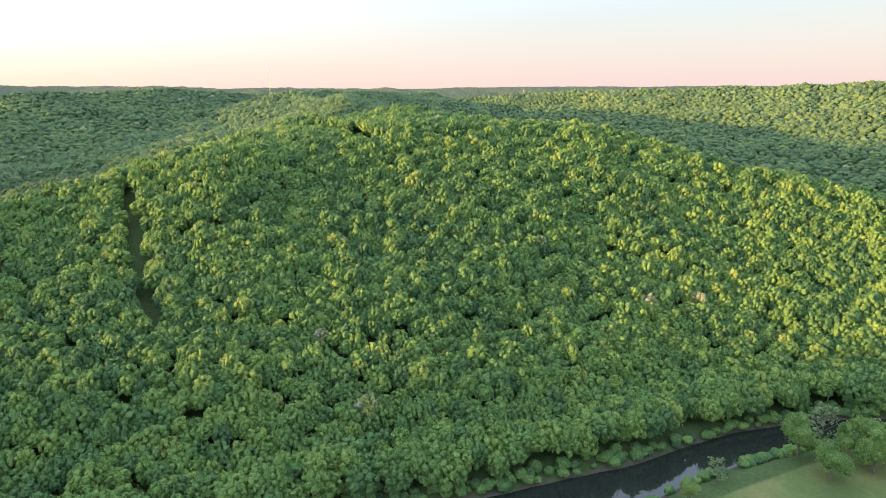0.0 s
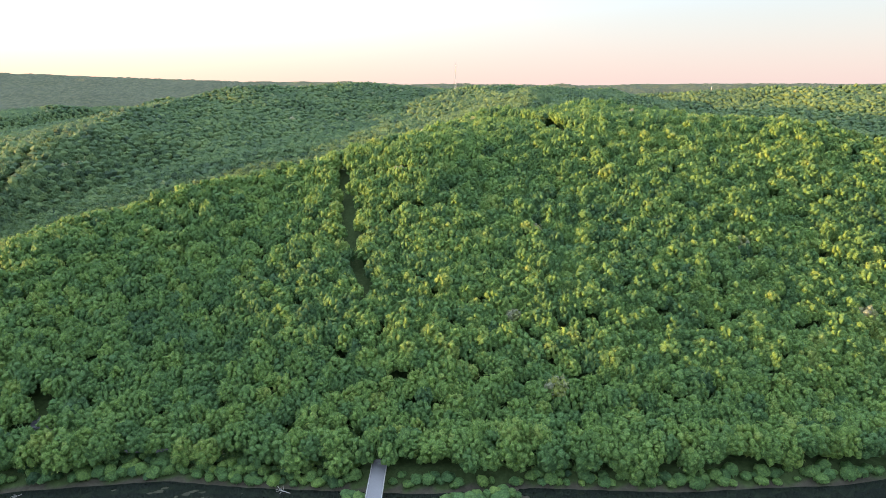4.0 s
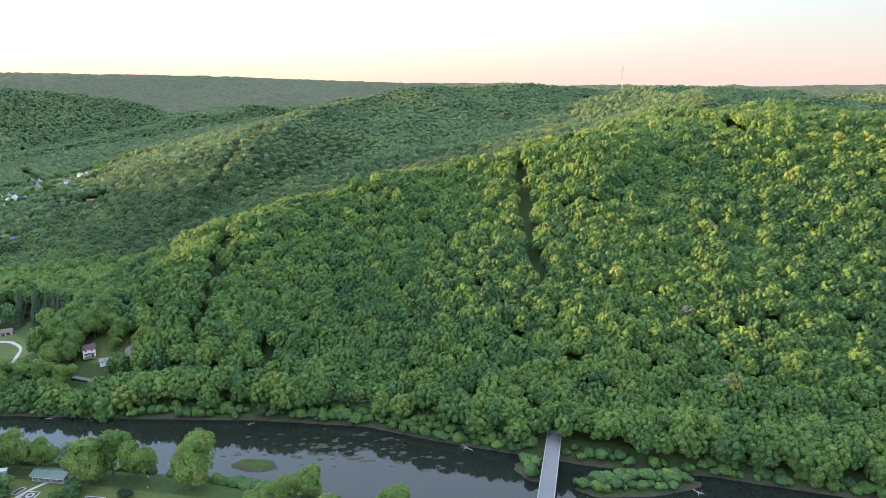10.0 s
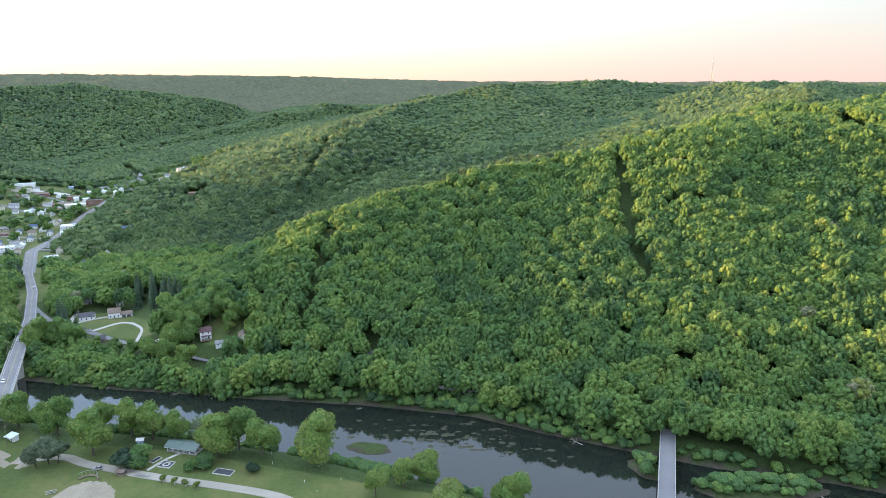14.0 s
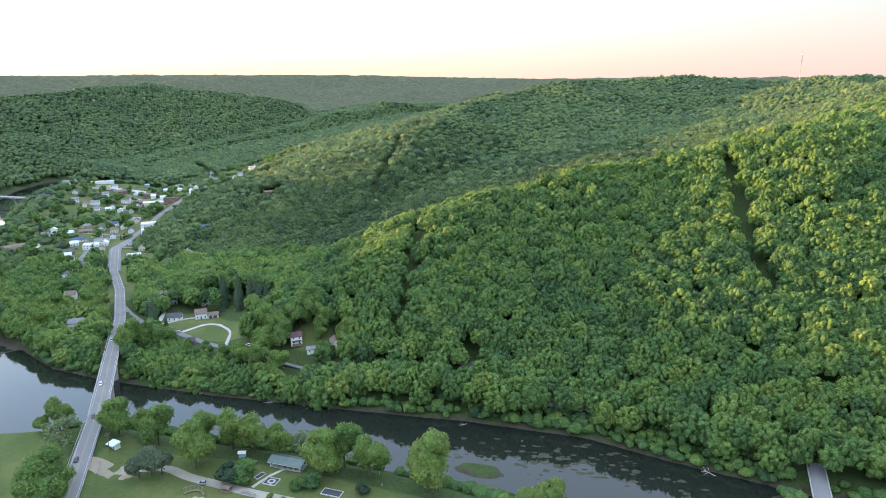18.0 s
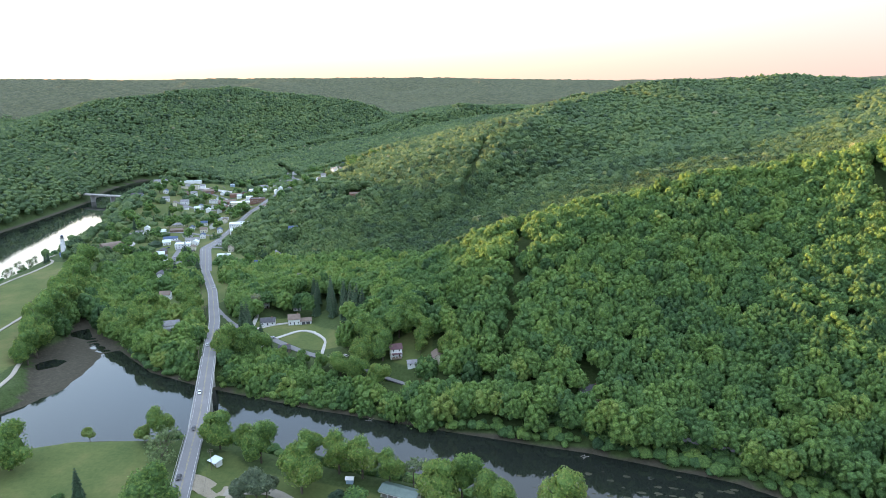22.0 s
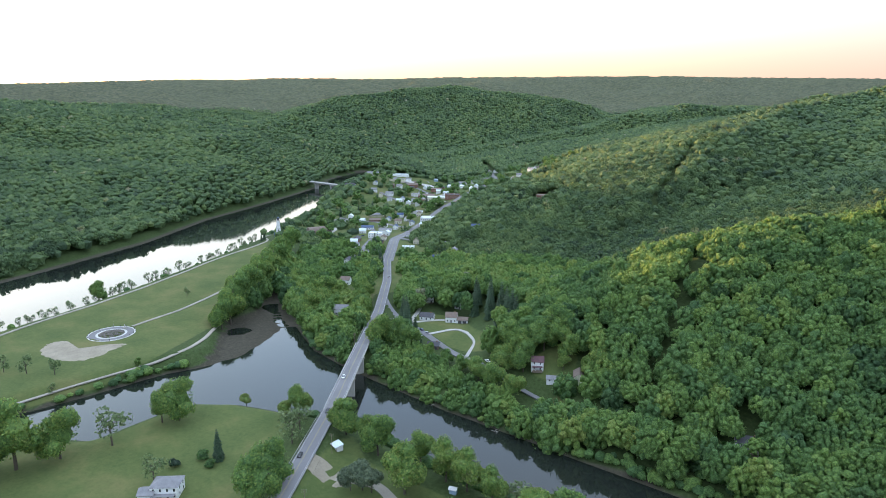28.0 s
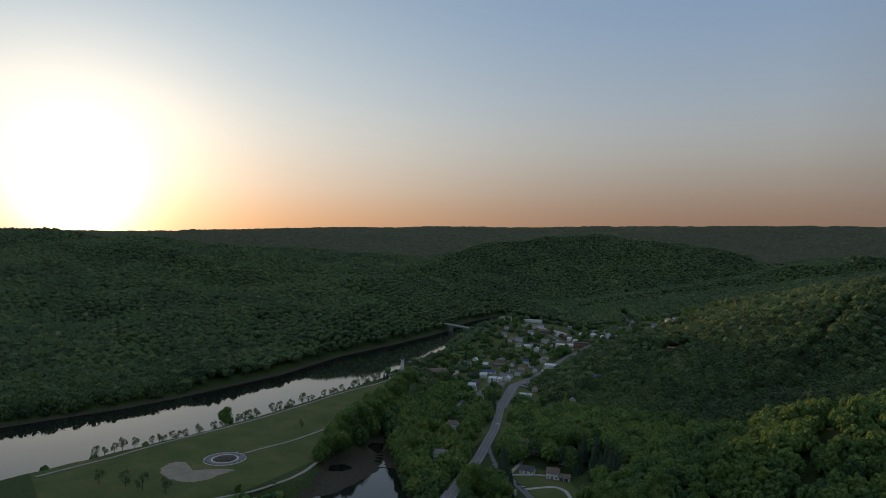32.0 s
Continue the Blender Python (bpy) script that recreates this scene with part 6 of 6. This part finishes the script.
for px, py in ((-145, 154.2), (-141, 152.9), (-137, 151.8), (-133, 150.6), (-113, 141)):
    plant(MAPLE[3], px, py, 0.2, label="young staked tree with a white trunk guard", group="young trees by the track")
    gd = thing("tree_guard", at_plan(px, py), "short white tube round a sapling", "tree guard", "tree guards")
    part("tube", rod(bmesh.new(), (0, 0, -0.1), (0, 0, 1.1), 0.22, 0.2, 8), white_mat, gd)
for px, py in ((-116, 171), (-114, 165), (-101, 155), (-96, 150), (-90, 157)):
    ps = thing("marker_post", at_plan(px, py), "short white marker post in the grass", "post", "marker posts")
    part("stake", rod(bmesh.new(), (0, 0, -0.2), (0, 0, 1.2), 0.12, 0.1, 6), white_mat, ps)


# ---- poles, masts and cars ----
def pole(px, py, h, rz, z=None):
    ob = thing("utility_pole", pose(px * S, py * S, ground_z(px * S, py * S) if z is None else z, 0, 0, rz), "weathered wooden utility pole with crossarm and insulators", "utility pole", "utility poles")
    part("pole", rod(bmesh.new(), (0, 0, -1), (0, 0, h), 0.17, 0.11, 8), wood_mat, ob)
    for k in (0.5, 1.5):
        ar = part("crossarm", box(bmesh.new(), -1.2, 1.2, -0.06, 0.06, h - k - 0.06, h - k + 0.06), wood_mat, ob)
        for x in (-1.05, -0.4, 0.4, 1.05):
            part("insulator", rod(bmesh.new(), (x, 0, h - k + 0.06), (x, 0, h - k + 0.3), 0.06, 0.04, 6), steel_mat, ar)
    return ob


POLES = [(-193, 145, 11), (-207, 172, 11), (-223, 197, 13), (-262, 250, 12), (-290, 300, 11), (-322, 345, 11), (-347, 382, 10), (-388, 445, 10), (-412, 512, 10), (-418, 575, 10), (-437, 645, 10)]
for px, py, h in POLES:
    pole(px, py, h, 28)
for (ax, ay, ah), (bx, by, bh) in zip(POLES, POLES[1:]):
    wi = thing("cable", Matrix.Identity(4), "thin black overhead cable between utility poles", "cable", "overhead cables")
    A = Vector((ax * S, ay * S, ground_z(ax * S, ay * S) + ah - 0.2))
    B = Vector((bx * S, by * S, ground_z(bx * S, by * S) + bh - 0.2))
    bm = bmesh.new()
    pts = [A.lerp(B, i / 8) - Vector((0, 0, 1.2 * (1 - (i / 4 - 1) ** 2))) for i in range(9)]
    for p, q in zip(pts, pts[1:]):
        rod(bm, p, q, 0.035, 0.035, 3)
    part("wire", bm, black_mat, wi)
for px, py in ((-263, 281), (-118, 178)):
    lp = thing("street_lamp", at_plan(px, py, 30), "tall grey metal street lamp with a double arm", "street lamp", "street lamps")
    part("pole", rod(bmesh.new(), (0, 0, -0.5), (0, 0, 8.5), 0.1, 0.07, 8), steel_mat, lp)
    part("arm", rod(bmesh.new(), (-1.2, 0, 8.3), (1.2, 0, 8.3), 0.05, 0.05, 6), steel_mat, lp)
    for x in (-1.2, 1.2):
        part("lamp_head", box(bmesh.new(), x - 0.35, x + 0.35, -0.15, 0.15, 8.2, 8.4, 0.04), white_mat, lp)


def mast(px, py, h, w):
    """A lattice mast: three legs, rings and diagonals."""
    gz = ground_z(px * S, py * S)
    ob = thing("radio_mast", pose(px * S, py * S, gz), "tall thin grey lattice radio mast on the wooded plateau", "mast", "radio masts")
    c = [(math.cos(radians(a)), math.sin(radians(a))) for a in (90, 210, 330)]
    for x, y in c:
        part("leg", rod(bmesh.new(), (x * w, y * w, -1), (x * w * 0.35, y * w * 0.35, h), 0.28, 0.22, 5), steel_mat, ob)
    n = 12
    for i in range(n):
        z0, z1 = h * i / n, h * (i + 1) / n
        k0, k1 = w * (1 - 0.65 * i / n), w * (1 - 0.65 * (i + 1) / n)
        for j in range(3):
            (x0, y0), (x1, y1) = c[j], c[(j + 1) % 3]
            part("brace", rod(bmesh.new(), (x0 * k0, y0 * k0, z0), (x1 * k1, y1 * k1, z1), 0.12, 0.12, 4), steel_mat, ob)
    part("antenna", rod(bmesh.new(), (0, 0, h - 1), (0, 0, h + 5), 0.2, 0.1, 5), steel_mat, ob)
    for a in (0, 120, 240):
        part("dish", rod(bmesh.new(), (math.cos(radians(a)) * 1.2, math.sin(radians(a)) * 1.2, h - 3), (math.cos(radians(a)) * 1.7, math.sin(radians(a)) * 1.7, h - 3), 0.9, 0.9, 10), white_mat, ob)


mast(289, 896, 66, 2.2)
mast(1290, 1556, 95, 2.6)


def car_model(mat, label):
    ob = tagged(new("car"), label, "car", "cars")
    bm = bmesh.new()
    ys = [(-2.2, 0.35, 0.72), (-2.1, 0.3, 0.85), (-1.1, 0.28, 0.95), (1.3, 0.28, 0.92), (2.1, 0.3, 0.80), (2.22, 0.36, 0.62)]
    rows = [[bm.verts.new((s * (0.88 if 0 < i < 5 else 0.8), y, z)) for s, z in ((-1, a), (-1, b), (1, b), (1, a))] for i, (y, a, b) in enumerate(ys)]
    for r0, r1 in zip(rows, rows[1:]):
        for k in range(4):
            bm.faces.new((r0[k], r0[(k + 1) % 4], r1[(k + 1) % 4], r1[k]))
    bm.faces.new(rows[0]), bm.faces.new(rows[-1][::-1])
    bmesh.ops.recalc_face_normals(bm, faces=bm.faces)
    part("body", bm, mat, ob)
    bm = bmesh.new()
    lo = [bm.verts.new(p) for p in ((-0.84, -1.9, 0.9), (0.84, -1.9, 0.9), (0.84, 1.05, 0.92), (-0.84, 1.05, 0.92))]
    hi = [bm.verts.new(p) for p in ((-0.66, -1.35, 1.42), (0.66, -1.35, 1.42), (0.66, 0.25, 1.45), (-0.66, 0.25, 1.45))]
    for i in range(4):
        bm.faces.new((lo[i], lo[(i + 1) % 4], hi[(i + 1) % 4], hi[i]))
    bmesh.ops.recalc_face_normals(bm, faces=bm.faces)
    part("windows", bm, glass_mat, ob)
    part("roof", box(bmesh.new(), -0.67, 0.67, -1.36, 0.26, 1.41, 1.48, 0.03), mat, ob)
    for x in (-0.82, 0.82):
        for y in (-1.4, 1.4):
            wh = part("wheel", rod(bmesh.new(), (x - 0.1, y, 0.33), (x + 0.1, y, 0.33), 0.33, 0.33, 10), black_mat, ob)
            part("rim", rod(bmesh.new(), (x - 0.11, y, 0.33), (x + 0.11, y, 0.33), 0.18, 0.18, 8), steel_mat, wh)
    for x in (-0.6, 0.6):
        part("headlight", box(bmesh.new(), x - 0.18, x + 0.18, 2.14, 2.24, 0.55, 0.68), line_mat, ob)
        part("tail_light", box(bmesh.new(), x - 0.16, x + 0.16, -2.24, -2.12, 0.6, 0.74), red_mat, ob)
    return ob


def paint(name, c):
    return two_scale(name, tuple(v * 0.92 for v in c), c, 0.2, 3, 0.25, 0.0)


CARS = [car_model(paint("white car paint", (0.75, 0.76, 0.78)), "white saloon car on the grey road"), car_model(paint("black car paint", (0.03, 0.03, 0.035)), "black saloon car on the grey road"),
        car_model(paint("silver car paint", (0.40, 0.41, 0.43)), "silver saloon car parked by the kerb"), car_model(paint("dark blue car paint", (0.04, 0.06, 0.12)), "dark blue saloon car parked by the kerb")]


def road_pose(px, py, off, back=False):
    i = min(range(len(ROAD_A) - 1), key=lambda k: math.hypot(ROAD_A[k][0] - px, ROAD_A[k][1] - py))
    d = Vector((ROAD_A[i + 1][0] - ROAD_A[i][0], ROAD_A[i + 1][1] - ROAD_A[i][1], 0)).normalized()
    A = Vector((*ROAD_A[i], 0))
    q = A + d * (Vector((px, py, 0)) - A).dot(d)
    z = float(np.interp(q.y, ROAD_AZ[0], ROAD_AZ[1])) * S
    s = Vector((-d.y, d.x, 0)) * off
    return pose(q.x * S + s.x, q.y * S + s.y, z + 0.02, 0, 0, math.degrees(math.atan2(d.y, d.x)) - 90 + (180 if back else 0))


used_car = set()


def put_car(k, m):
    ob = CARS[k]
    if k in used_car:
        copy_thing(ob, m)
    else:
        used_car.add(k)
        ob.matrix_basis = m


for k, px, py, off, back in ((0, -238, 216, 1.9, True), (1, -224, 190, 1.9, True), (1, -210, 163, 1.9, True), (0, -322, 356, -1.9, False), (2, -264, 262, 1.9, True)):
    put_car(k, road_pose(px, py, off, back))
for k, px, py, rz in ((0, -197, 261.5, 65), (0, -189, 257.5, 65), (1, -184, 255, 65), (3, -249, 287.5, 62), (2, -244, 285, 62), (2, -169, 160, 100), (2, -400, 430, 30), (0, -398, 436, 30), (3, -425, 458, 120), (0, -370, 384, 30), (2, -366, 388, 30),
                      (0, -560, 770, 20), (2, -565, 775, 20), (1, -548, 762, 20), (3, -470, 690, 30), (0, -452, 705, 28), (2, -88, 243, 80)):
    put_car(k, at_plan(px, py, rz, 0.38))


# ---- weed on the creek ----
weed_mat = two_scale("floating weed", (0.022, 0.026, 0.014), (0.055, 0.056, 0.030), 0.2, 2, 0.9, 0.2)
rng = np.random.RandomState(31)
bm = bmesh.new()
for i in range(150):
    px, py = rng.normal(-58, 22), rng.normal(193, 6.5)
    if land(np.array([px]), np.array([py]))[0] > -1.2:
        continue
    n, r = rng.randint(6, 10), rng.uniform(0.5, 2.6)
    a0, st = rng.uniform(0, 6), rng.uniform(0.35, 0.8)
    ring_ = [bm.verts.new((px * S + math.cos(a0 + k * 6.283 / n) * r * rng.uniform(0.7, 1.25), py * S + math.sin(a0 + k * 6.283 / n) * r * st * rng.uniform(0.7, 1.25), 0.012 + i * 0.0001)) for k in range(n)]
    bm.faces.new(ring_)
me = bpy.data.meshes.new("pondweed")
bm.to_mesh(me)
bm.free()
me.materials.append(weed_mat)
tagged(new("pondweed", me), "patches of olive floating weed on dark creek water", "water plants", kind="stuff")
